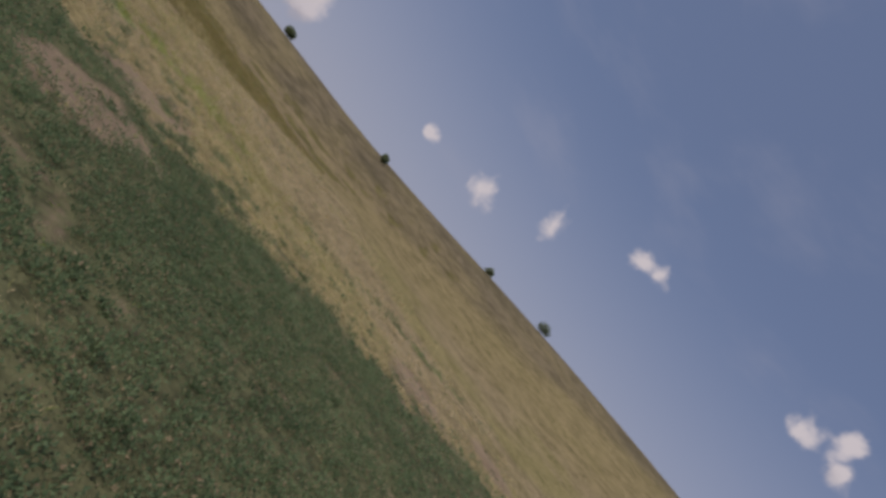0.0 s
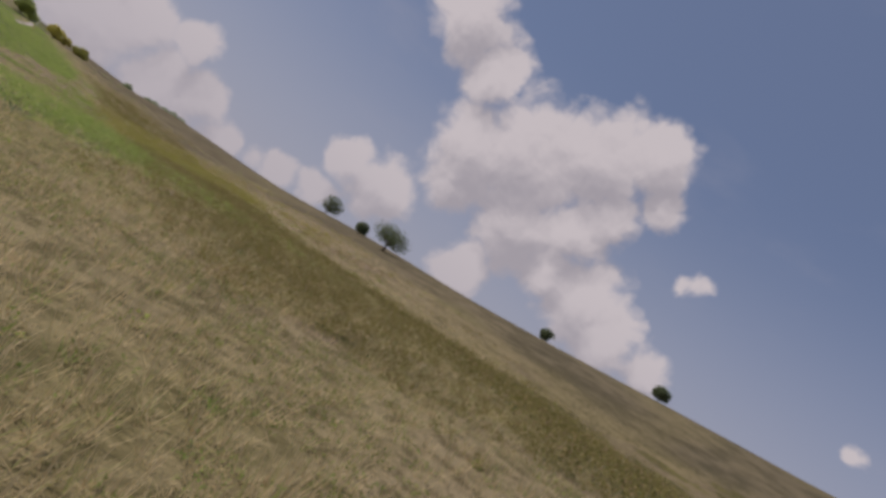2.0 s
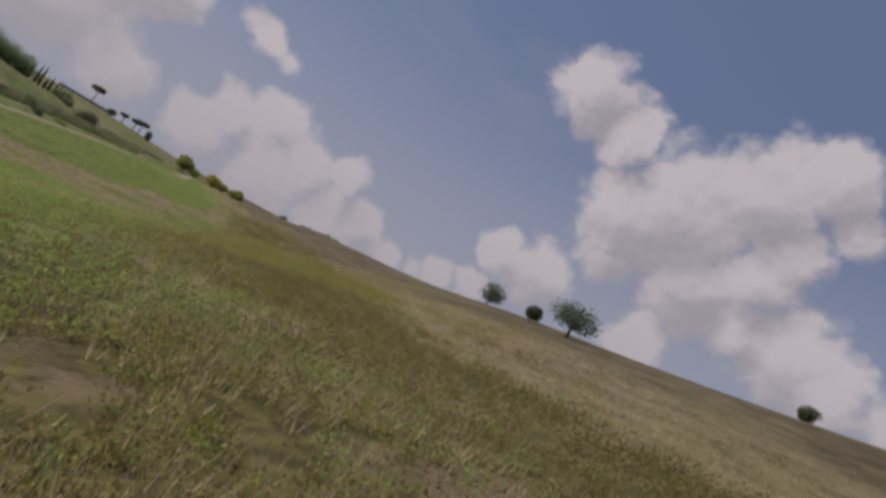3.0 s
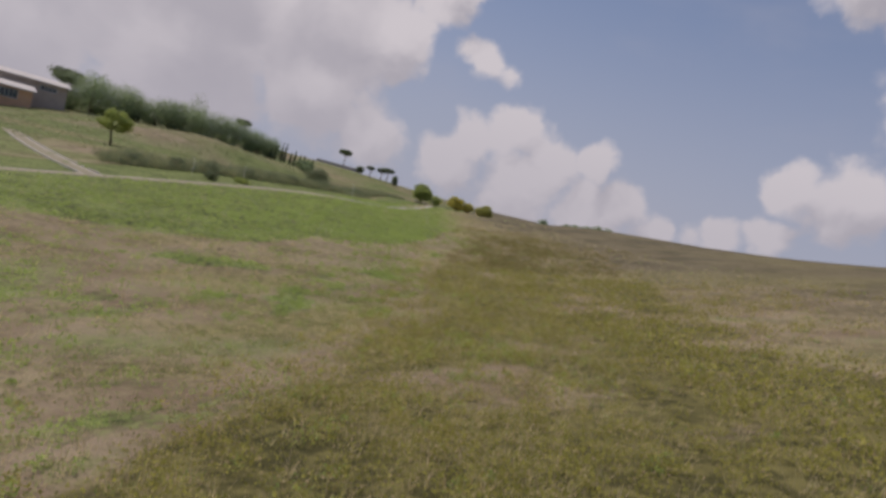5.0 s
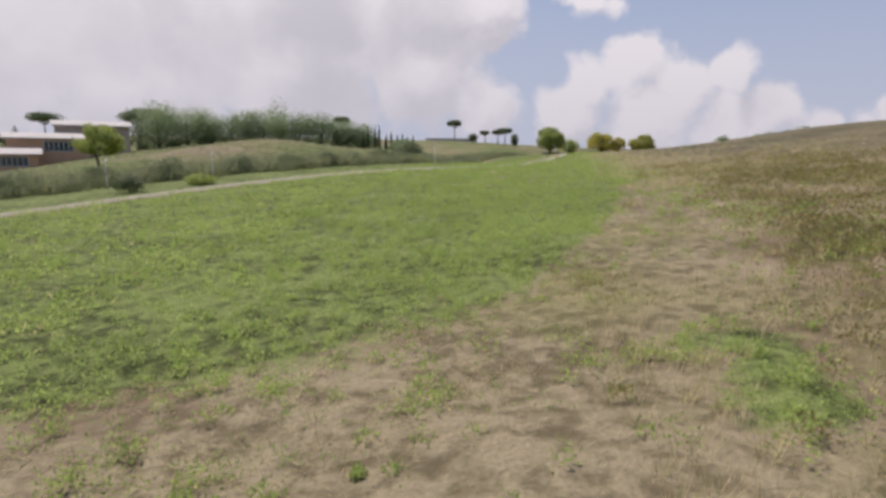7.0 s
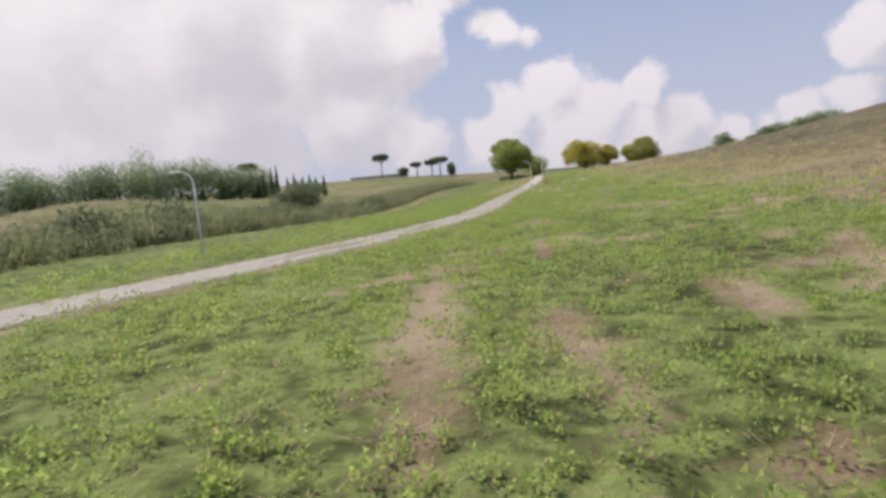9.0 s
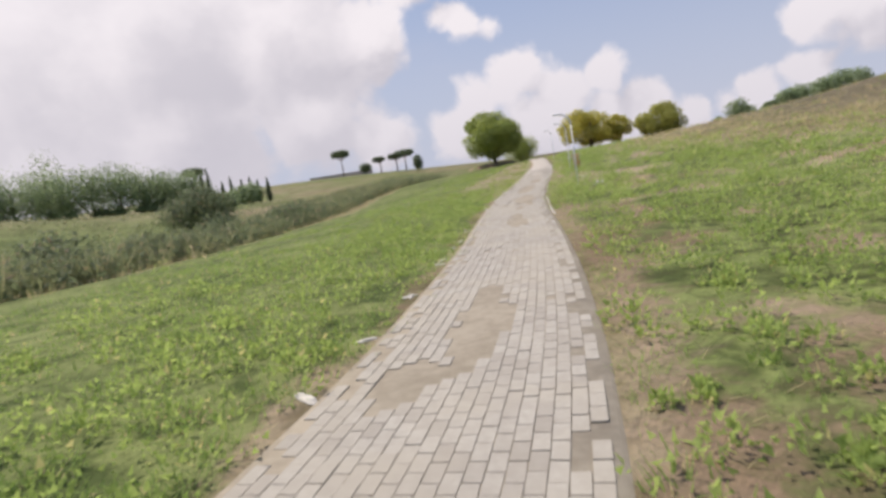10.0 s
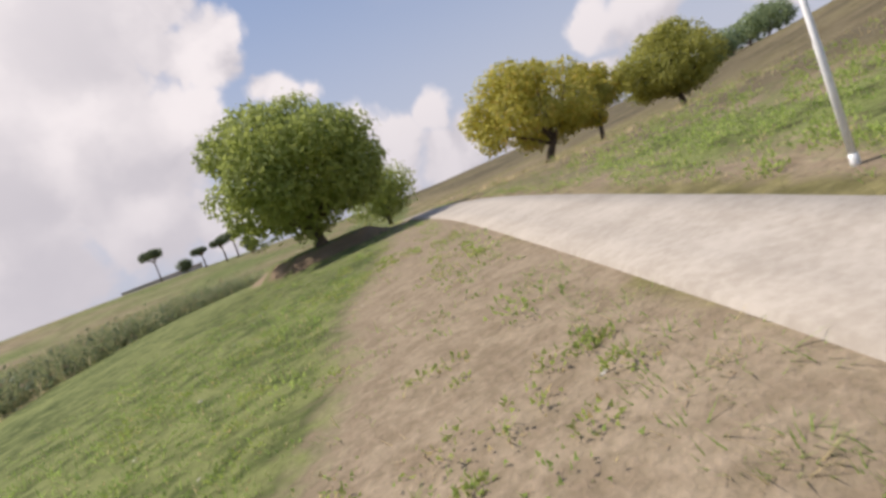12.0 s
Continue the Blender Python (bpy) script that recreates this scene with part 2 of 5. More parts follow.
def covers(x, y):
    """The plant cover at a place, each 0 to 1: crop, scrub, dry grass, short grass, the far meadow, where growth is rank and dark, and heath on the hill; what is left is bare soil."""
    x, y = np.asarray(x, float), np.asarray(y, float)
    step = lambda v, soft: 1 / (1 + np.exp(-np.clip(v / soft, -30, 30)))
    wobble = drift(x, y, 9.0) * 2.2 + drift(x, y, 2.2, 3.0) * 0.9
    side = beside(x, y)
    # the green field right of the path, its near edge and its edge towards the scrub
    near_edge = y - np.interp(x, [20, 50, 61, 72, 78, 83, 86, 92, 96, 98, 101, 104.5, 112, 118], [150, 150, 149, 151, 151, 155, 162, 165.5, 169, 176, 186, 203, 216, 228]) + wobble * 0.7
    east = np.interp(y, [150, 165, 185, 205, 240, 270, 300, 330], [96, 99, 104, 107, 111, 114.5, 115, 120]) - x + wobble * 0.6
    field = step(near_edge, 0.9) * step(east, 1.5) * step(side - 1.5, 0.35) * step(np.interp(x, [108, 112, 116, 122], [312, 314, 317, 320]) + 0.5 * wobble - y, 0.7)
    rows = 0.5 + 0.5 * np.sin(side * 2 * np.pi / 1.7 + 0.8 * drift(x, y, 6.0, 1.0))
    thin = 0.42 * step(y - 200, 6) * step(x - 92.5 - 0.04 * (y - 215), 1.2)
    gaps = step(drift(x, y, 1.5, 7.0) * 0.6 + drift(x, y, 0.5, 2.0) * 0.75 - 0.68 + thin, 0.13) * step(y - 190, 10)
    ruts = step(0.26 + 0.14 * drift(x, y, 0.8, 5.0) - np.minimum(np.abs(x - 93.6 - 0.052 * (y - 218)), np.abs(x - 96.0 - 0.11 * (y - 224))), 0.08) * step(y - 208, 4) * step(243 - y, 3)
    trodden = np.exp(-(((x - 104.4) / 1.5) ** 2 + ((y - 277.5) / 3.4) ** 2))
    gaps = np.maximum(np.maximum(gaps, ruts * 0.9), step(trodden - 0.4, 0.08))
    # the dark crop of the first slope, its bare spots, and a green strip farther up
    spots = sum(np.exp(-(((x - a) / c) ** 2 + ((y - b) / d) ** 2)) for a, b, c, d in ((24, 9, 4, 3), (44, -13, 5, 3.5), (36, 12, 5, 3), (49, -24, 6, 3)))
    early = step(35 + wobble * 1.7 + 4.0 * drift(x, y, 4.5, 2.9) + 3.5 * drift(x, y, 1.2, 0.6) - x - 0.2 * y, 0.7) * step(19 - y + wobble, 2) * step(y + 45, 4) * (1 - 0.85 * step(spots - 0.4 + 0.25 * drift(x, y, 1.1, 3.3), 0.08)) * (1 - 0.55 * step(drift(x, y, 1.3, 6.4) * 0.7 + drift(x, y, 0.5, 1.2) * 0.5 - 0.28, 0.1))
    strip = 0.85 * step(np.interp(y, [8, 17], [1.3, 2.9]) + 1.6 * drift(x, y, 5.0, 0.9) + 1.1 * drift(x, y, 1.3, 5.9) - off_line(STRIP, x, y), 0.6) * (0.55 + 0.4 * drift(x, y, 0.9, 6.3))
    early = np.maximum(early, 0.8 * step(drift(x, y, 1.0, 8.3) + 0.3 * drift(x, y, 0.4, 1.1) - 0.42, 0.08) * step(46 - x, 2) * step(22 - y, 2) * step(y + 20, 4))
    patches = step(drift(x, y, 4.0, 5.0) - 0.2 + 0.5 * drift(x, y, 0.9, 2.0), 0.12) * np.maximum(step(158 - y, 6) * step(y - 80, 6) * step(100 - x, 2), step(x - 99, 2) * step(113 - x, 3) * step(y - 168, 5) * step(225 - y, 8)) * (0.5 + 0.35 * drift(x, y, 0.7, 4.7))
    knoll = sum(np.exp(-(((x - a) / c) ** 2 + ((y - b) / d) ** 2)) for a, b, c, d in ((93.5, 145, 2.2, 2.6), (99.6, 165, 1.1, 2.6), (81, 141, 5, 2.5), (88, 131, 1.5, 5)))
    patches = np.maximum(patches, 0.9 * step(knoll - 0.5 + 0.4 * drift(x, y, 0.9, 4.0), 0.1))
    meadow = step(81 - x - 0.05 * (y - 60) + wobble, 2.5) * step(y - 46 + 0.2 * wobble, 2.5) * step(138 - y, 7) * step(0.55 + drift(x, y, 5.0, 3.7) + 0.5 * drift(x, y, 1.4, 1.7), 0.15) * 0.8
    leafy_verge = step(-side - 1.32, 0.1) * step(side + 5.5 + wobble, 1.0) * step(y - 232, 3) * step(272 - y, 4) * 0.8
    crop = np.clip(leafy_verge + field * (1 - 0.8 * gaps) * (0.74 + 0.26 * rows) + early + strip + np.maximum(patches, meadow) * (1 - field), 0, 1)
    inside = within(SCRUB, x, y) + 0.6 * wobble
    tufts = 0.35 + 0.65 * step(drift(x, y, 3.1, 7.7) + 0.35 * drift(x, y, 0.9, 3.0) + 0.32 - 0.02 * np.clip(x - 100, 0, 40), 0.14)
    streak = step(drift(x * 0.5, y * 1.5, 6.0, 9.0) - 0.25, 0.15) * step(x - 105, 3) * step(y - 40, 10) * step(240 - y, 10) * step(150 - x, 10) * 0.55 * step(inside + 22, 4)
    scrub = np.clip(np.maximum(step(inside, 0.9) * tufts, streak), 0, 1) * (1 - field) * (1 - 0.8 * np.clip(crop, 0, 1))
    heath = step(x - np.interp(y, [-100, 50, 110, 150, 230, 270, 300, 320, 345, 400], [175, 138, 128, 128, 125, 123.5, 120, 122, 140, 156]) + 2.5 * wobble, 3.0) * (0.55 + 0.45 * step(drift(x * 0.5, y, 7.0, 2.2) + 0.15, 0.2)) * (1 - scrub)
    lawn = step(-side - 1.3, 0.12) * step(side + np.interp(y, [190, 215, 247, 280, 300, 345], [14, 15, 14, 17, 18, 20]) + wobble * 0.4, 1.0) * step(y - 160, 6)
    yard = step(-side - 0.5, 0.3) * step(side + np.interp(y, [268, 285, 300, 320], [1.5, 5.5, 5.5, 3.0]) + wobble * 0.4, 0.5) * (0.7 * step(y - 272, 4) + 0.3 * step(y - 296, 3)) * step(328 - y, 3)
    lawn = np.clip(lawn * (1 - 0.93 * yard * step(0.2 + 0.9 * step(y - 288, 2) - drift(x, y, 1.3, 4.0) - 0.5 * drift(x, y, 0.5, 1.9), 0.15)), 0, 1)
    lawn = np.clip(lawn + step(158 - y, 8) * (0.15 + 0.55 * step(y - 75, 5)) * (0.5 + 0.6 * drift(x, y, 3.0, 8.0)) * (1 - np.clip(crop + scrub, 0, 1)) * (1 - heath), 0, 1)
    lawn = np.clip(lawn + step(side - 1.4, 0.3) * step(3.2 - side, 0.4) * 0.6, 0, 1)
    far_west = step(-side - np.interp(y, [200, 247, 280, 345], [16, 16, 19, 22]), 2) * step(y - 165, 8)
    lawn = np.clip(lawn + far_west * (0.55 + 0.3 * drift(x, y, 14.0, 2.0)), 0, 1)
    cut_face = np.clip(4 * mound(x, y) * (1 - mound(x, y)) * 1.6, 0, 1)
    crop, lawn = crop * (1 - cut_face), lawn * (1 - cut_face)
    dry = np.clip(1 - crop - scrub - lawn, 0, 1) * (1 - cut_face) * np.where(yard > 0.5, 0.12, 1.0) * (1 - field * gaps * 0.75) * (1 - 0.6 * step(spots - 0.4, 0.1))
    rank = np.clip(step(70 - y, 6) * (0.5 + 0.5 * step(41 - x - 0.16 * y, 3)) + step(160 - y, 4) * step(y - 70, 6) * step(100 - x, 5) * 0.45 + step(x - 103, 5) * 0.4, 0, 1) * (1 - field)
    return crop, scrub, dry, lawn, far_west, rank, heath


# ---------- materials ----------
def material(name):
    m = bpy.data.materials.new(name)
    m.use_nodes = True
    n = Net(m.node_tree)
    b = n.node("ShaderNodeBsdfPrincipled")
    n.tree.links.new(b.outputs[0], n.node("ShaderNodeOutputMaterial").inputs[0])
    return m, n, b


def bumped(n, b, value, strength, distance):
    k = n.node("ShaderNodeBump")
    k.inputs["Strength"].default_value, k.inputs["Distance"].default_value = strength, distance
    n.put(k.inputs["Height"], value)
    n.put(b.inputs["Normal"], k.outputs[0])


def plain(name, colour, rough=0.8, metal=0.0, grain=8.0, vary=0.25, bump=0.3, depth=0.02):
    """A surface with two scales of grain."""
    m, n, b = material(name)
    where = n.node("ShaderNodeTexCoord").outputs["Object"]
    f = n.math("ADD", n.math("MULTIPLY", n.noise(where, grain, 6.0), 0.6), n.math("MULTIPLY", n.noise(where, grain * 0.13, 3.0), 0.4))
    dark, light = tuple(c * (1 - vary) for c in colour), tuple(min(1, c * (1 + vary)) for c in colour)
    n.put(b.inputs["Base Color"], n.mix(n.span(f, 0.3, 0.7), dark, light))
    b.inputs["Roughness"].default_value, b.inputs["Metallic"].default_value = rough, metal
    if bump:
        bumped(n, b, f, bump, depth)
    return m


def leafy(name, dark, light, dry=None, dry_part=0.0):
    """Leaves: each a tone of its own, some withered; half of the light that they scatter goes through."""
    dark, light, dry = (c and tuple(min(0.9, v * 1.75) for v in c) for c in (dark, light, dry))
    m, n, b = material(name)
    pick = n.node("ShaderNodeNewGeometry").outputs["Random Per Island"]
    where = n.node("ShaderNodeTexCoord").outputs["Object"]
    broad = n.noise(where, 0.35, 3.0)
    fine = n.noise(where, 26.0, 4.0, 0.65)
    mottle = n.math("ADD", n.math("MULTIPLY", pick, 0.35), n.math("ADD", n.math("MULTIPLY", n.span(broad, 0.3, 0.7), 0.25), n.math("MULTIPLY", n.span(fine, 0.32, 0.68), 0.4)))
    tone = n.mix(mottle, dark, light)
    if dry:
        tone = n.mix(n.math("GREATER_THAN", n.math("FRACT", n.math("MULTIPLY", pick, 7.31)), 1 - dry_part), tone, dry)
    n.put(b.inputs["Base Color"], tone)
    b.inputs["Roughness"].default_value = 0.6
    b.inputs["Specular IOR Level"].default_value = 0.2
    bumped(n, b, fine, 0.7, 0.04)
    t = n.node("ShaderNodeBsdfTranslucent")
    n.put(t.inputs[0], tone)
    mixed = n.node("ShaderNodeMixShader")
    mixed.inputs[0].default_value = 0.5
    n.put(mixed.inputs[1], b.outputs[0]), n.put(mixed.inputs[2], t.outputs[0])
    n.tree.links.new(mixed.outputs[0], [k for k in n.tree.nodes if k.type == "OUTPUT_MATERIAL"][0].inputs[0])
    return m


def land_material():
    m, n, b = material("field_soil_and_turf")
    where = n.node("ShaderNodeTexCoord").outputs["Object"]
    seen = n.node("ShaderNodeSeparateColor")
    kept = n.node("ShaderNodeAttribute")
    kept.attribute_name = "cover"
    n.put(seen.inputs[0], kept.outputs["Color"])
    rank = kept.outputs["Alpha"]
    turf = n.node("ShaderNodeAttribute")
    turf.attribute_name = "lawn"
    more = turf.outputs["Fac"]
    clod = n.noise(where, 3.2, 7.0, 0.65)
    lump = n.noise(where, 1.9, 3.0, 0.5, 0.6)
    patch = n.noise(where, 0.22, 5.0, 0.6)
    wide = n.noise(where, 0.035, 4.0, 0.6)
    blade = n.noise(where, 14.0, 4.0, 0.6)
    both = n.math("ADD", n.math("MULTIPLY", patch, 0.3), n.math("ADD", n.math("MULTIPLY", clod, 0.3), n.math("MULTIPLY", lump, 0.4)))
    # Dark between tufts; under the crop this is plant shade put into the colour.
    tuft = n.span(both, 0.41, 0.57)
    soil = n.mix(n.span(patch, 0.35, 0.65), (0.225, 0.155, 0.1), (0.375, 0.29, 0.2))
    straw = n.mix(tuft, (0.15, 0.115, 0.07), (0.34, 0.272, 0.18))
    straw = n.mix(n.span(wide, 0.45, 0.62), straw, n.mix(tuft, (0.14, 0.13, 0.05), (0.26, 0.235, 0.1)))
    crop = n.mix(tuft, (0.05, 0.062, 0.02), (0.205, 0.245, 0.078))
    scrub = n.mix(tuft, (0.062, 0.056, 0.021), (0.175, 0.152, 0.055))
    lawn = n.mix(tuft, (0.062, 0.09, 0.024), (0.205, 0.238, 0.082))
    along = n.node("ShaderNodeSeparateXYZ")
    n.put(along.inputs[0], where)
    soil = n.mix(n.math("MULTIPLY", n.span(along.outputs[1], 268.0, 290.0), n.span(along.outputs[1], 322.0, 327.0, 1.0, 0.0)), soil, n.mix(n.span(clod, 0.35, 0.65), (0.28, 0.215, 0.145), (0.42, 0.335, 0.235)))
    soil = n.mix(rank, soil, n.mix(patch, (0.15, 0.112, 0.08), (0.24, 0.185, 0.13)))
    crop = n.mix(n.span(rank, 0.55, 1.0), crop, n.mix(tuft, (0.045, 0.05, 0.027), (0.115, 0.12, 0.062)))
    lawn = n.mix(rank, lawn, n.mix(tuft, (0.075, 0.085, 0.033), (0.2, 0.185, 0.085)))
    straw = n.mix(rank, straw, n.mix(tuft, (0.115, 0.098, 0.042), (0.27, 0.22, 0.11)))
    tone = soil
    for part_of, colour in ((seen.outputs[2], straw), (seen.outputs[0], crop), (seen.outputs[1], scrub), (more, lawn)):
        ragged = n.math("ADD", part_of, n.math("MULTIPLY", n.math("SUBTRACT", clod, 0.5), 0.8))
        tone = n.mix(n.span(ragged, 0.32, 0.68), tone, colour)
    moor = n.node("ShaderNodeAttribute")
    moor.attribute_name = "heath"
    brown = n.mix(n.span(n.math("ADD", n.math("MULTIPLY", patch, 0.5), n.math("MULTIPLY", wide, 0.5)), 0.4, 0.6), (0.075, 0.064, 0.041), (0.165, 0.134, 0.088))
    tone = n.mix(n.math("MULTIPLY", moor.outputs["Fac"], n.span(clod, 0.3, 0.6, 0.7, 1.0)), tone, brown)
    tone = n.mix(n.span(blade, 0.25, 0.75, 0.35, 0.0), tone, (0.06, 0.06, 0.025))
    n.put(b.inputs["Base Color"], tone)
    b.inputs["Roughness"].default_value = 0.95
    b.inputs["Specular IOR Level"].default_value = 0.1
    grown = n.math("ADD", n.math("ADD", seen.outputs[0], seen.outputs[1]), n.math("ADD", seen.outputs[2], n.math("MULTIPLY", more, 0.15)), clamp=True)
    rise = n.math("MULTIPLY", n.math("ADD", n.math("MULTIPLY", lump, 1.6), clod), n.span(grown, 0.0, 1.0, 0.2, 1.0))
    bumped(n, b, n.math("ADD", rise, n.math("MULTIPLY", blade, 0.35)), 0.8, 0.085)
    return m


LAND = land_material()


def paver_material():
    """Worn concrete pavers: a tone each, dust over all."""
    m, n, b = material("grey_concrete_paver")
    here = n.node("ShaderNodeNewGeometry")
    own = n.math("FRACT", n.math("ADD", n.node("ShaderNodeObjectInfo").outputs["Random"], here.outputs["Random Per Island"]))
    grain, broad = n.noise(here.outputs["Position"], 14.0, 6.0, 0.65), n.noise(here.outputs["Position"], 0.8, 4.0, 0.6)
    tone = n.mix(own, (0.33, 0.295, 0.245), (0.42, 0.385, 0.325))
    tone = n.mix(n.span(grain, 0.35, 0.7, 0.35, 0.0), tone, (0.25, 0.22, 0.175))
    tone = n.mix(n.span(broad, 0.4, 0.65, 0.0, 0.6), tone, (0.39, 0.345, 0.27))
    n.put(b.inputs["Base Color"], tone)
    b.inputs["Roughness"].default_value = 0.92
    bumped(n, b, grain, 0.3, 0.008)
    return m


PAVER = paver_material()
KERB = plain("pale_kerb_stone", (0.53, 0.49, 0.42), 0.85, 0, 10.0, 0.2, 0.4, 0.01)


def bed_material():
    """Trodden brown soil, and pale dust over it where the paving ends."""
    m, n, b = material("sandy_path_bed")
    where = n.node("ShaderNodeTexCoord").outputs["Object"]
    grain, broad = n.noise(where, 9.0, 7.0, 0.65), n.noise(where, 0.9, 4.0, 0.6)
    f = n.math("ADD", n.math("MULTIPLY", grain, 0.5), n.math("MULTIPLY", broad, 0.5))
    soil = n.mix(n.span(f, 0.35, 0.65), (0.235, 0.195, 0.14), (0.34, 0.29, 0.215))
    dust = n.mix(n.span(f, 0.35, 0.65), (0.35, 0.305, 0.25), (0.47, 0.42, 0.355))
    stain = n.span(n.noise(where, 0.55, 3.0, 0.5), 0.66, 0.72, 0.0, 0.5)
    dust = n.mix(stain, dust, (0.24, 0.2, 0.15))
    along = n.node("ShaderNodeSeparateXYZ")
    n.put(along.inputs[0], where)
    edge = n.math("ADD", along.outputs[1], n.math("MULTIPLY", broad, 9.0))
    worn = n.math("MAXIMUM", n.span(edge, 283.0, 296.0), n.span(edge, 228.0, 236.0, 0.8, 0.0))
    ridge = n.node("ShaderNodeAttribute")
    ridge.attribute_name = "middle"
    grown = n.math("MULTIPLY", n.span(n.math("ADD", ridge.outputs["Fac"], n.math("MULTIPLY", n.math("SUBTRACT", broad, 0.5), 1.4)), 0.35, 0.6), n.span(edge, 246.0, 258.0, 1.0, 0.0))
    n.put(b.inputs["Base Color"], n.mix(grown, n.mix(worn, soil, dust), n.mix(grain, (0.17, 0.15, 0.085), (0.27, 0.23, 0.15))))
    b.inputs["Roughness"].default_value = 0.95
    bumped(n, b, f, 0.6, 0.03)
    return m


BED = bed_material()
GALVANISED = plain("weathered_pale_metal", (0.76, 0.76, 0.74), 0.55, 0.1, 20.0, 0.12, 0.1, 0.003)
BARK = plain("grey_brown_bark", (0.13, 0.10, 0.075), 0.95, 0, 9.0, 0.4, 0.8, 0.04)
PINE_BARK = plain("reddish_pine_bark", (0.17, 0.115, 0.085), 0.95, 0, 3.0, 0.35, 0.6, 0.05)
LEAF_GREEN = leafy("fresh_green_leaves", (0.135, 0.17, 0.048), (0.31, 0.335, 0.1))
LEAF_GOLD = leafy("yellowing_leaves", (0.22, 0.21, 0.045), (0.41, 0.38, 0.09), (0.43, 0.335, 0.085), 0.12)
LEAF_OLIVE = leafy("olive_green_leaves", (0.16, 0.165, 0.04), (0.32, 0.31, 0.085))
LEAF_DARK = leafy("dark_evergreen_leaves", (0.055, 0.075, 0.04), (0.13, 0.155, 0.08))
# Far wood and bushes: distance haze put into the leaf colour as a lighter tone.
LEAF_WOOD_HAZY = leafy("hazy_woodland_leaves", (0.11, 0.148, 0.078), (0.225, 0.265, 0.135))
LEAF_CROP = leafy("crop_leaves", (0.135, 0.185, 0.05), (0.33, 0.395, 0.115), (0.36, 0.33, 0.14), 0.04)
LEAF_CROP_DARK = leafy("dark_crop_leaves", (0.042, 0.072, 0.038), (0.145, 0.195, 0.098), (0.2, 0.16, 0.1), 0.12)
LEAF_SCRUB = leafy("scrub_leaves", (0.125, 0.122, 0.03), (0.335, 0.31, 0.08), (0.33, 0.26, 0.15), 0.15)
LEAF_SCRUB_DARK = leafy("brown_scrub_leaves", (0.1, 0.09, 0.03), (0.225, 0.2, 0.068), (0.23, 0.17, 0.095), 0.2)
LEAF_STRAW = leafy("dry_grass_blades", (0.28, 0.225, 0.125), (0.5, 0.415, 0.26), (0.22, 0.23, 0.09), 0.25)
LEAF_LAWN = leafy("short_grass_blades", (0.12, 0.185, 0.043), (0.235, 0.305, 0.085), (0.36, 0.30, 0.165), 0.12)
LEAF_RANK = leafy("rank_weed_leaves", (0.10, 0.12, 0.04), (0.235, 0.255, 0.085), (0.29, 0.235, 0.13), 0.22)
LEAF_WEED = leafy("broad_weed_leaves", (0.12, 0.165, 0.04), (0.29, 0.335, 0.09), (0.34, 0.28, 0.13), 0.12)
LEAF_BRAMBLE = leafy("bramble_leaves", (0.062, 0.08, 0.043), (0.15, 0.175, 0.09), (0.19, 0.155, 0.095), 0.08)
LEAF_REED = leafy("reed_blades", (0.1, 0.115, 0.055), (0.215, 0.22, 0.108), (0.33, 0.285, 0.18), 0.1)


# ---------- mesh helpers ----------
def mesh_of(name, verts, faces, mats, smooth=False):
    """A mesh from arrays of places and faces."""
    me = bpy.data.meshes.new(name)
    verts, faces = np.asarray(verts, np.float32), np.asarray(faces, np.int32)
    me.vertices.add(len(verts))
    me.vertices.foreach_set("co", verts.ravel())
    k = faces.shape[1]
    me.loops.add(faces.size)
    me.loops.foreach_set("vertex_index", faces.ravel())
    me.polygons.add(len(faces))
    me.polygons.foreach_set("loop_start", np.arange(0, faces.size, k, dtype=np.int32))
    me.polygons.foreach_set("loop_total", np.full(len(faces), k, np.int32))
    me.polygons.foreach_set("use_smooth", np.full(len(faces), smooth, bool))
    me.materials.append(mats)
    me.update(calc_edges=True)
    return me


def thing(name, place, label, category, group="", turn=0.0, kind=""):
    ob = new(name)
    ob.matrix_world = pose(*place, 0, 0, turn)
    return tagged(ob, label, category, group, kind)


def part(name, me, parent, label="", place=(0, 0, 0), turn=(0, 0, 0)):
    ob = new(name, me)
    ob.parent = parent
    ob.matrix_basis = pose(*place, *turn)
    return tagged(ob, label)


def from_bm(name, bm, mat):
    me = bpy.data.meshes.new(name)
    bm.to_mesh(me)
    bm.free()
    me.materials.append(mat)
    return me


def box(bm, size, at=(0, 0, 0), bevel=0.0, turn=(0, 0, 0)):
    made = bmesh.ops.create_cube(bm, size=1.0, matrix=pose(*at, *turn) @ Matrix.Diagonal((*size, 1)))
    if bevel:
        edges = list({e for v in made["verts"] for e in v.link_edges})
        bmesh.ops.bevel(bm, geom=edges, offset=bevel, segments=1, affect="EDGES")


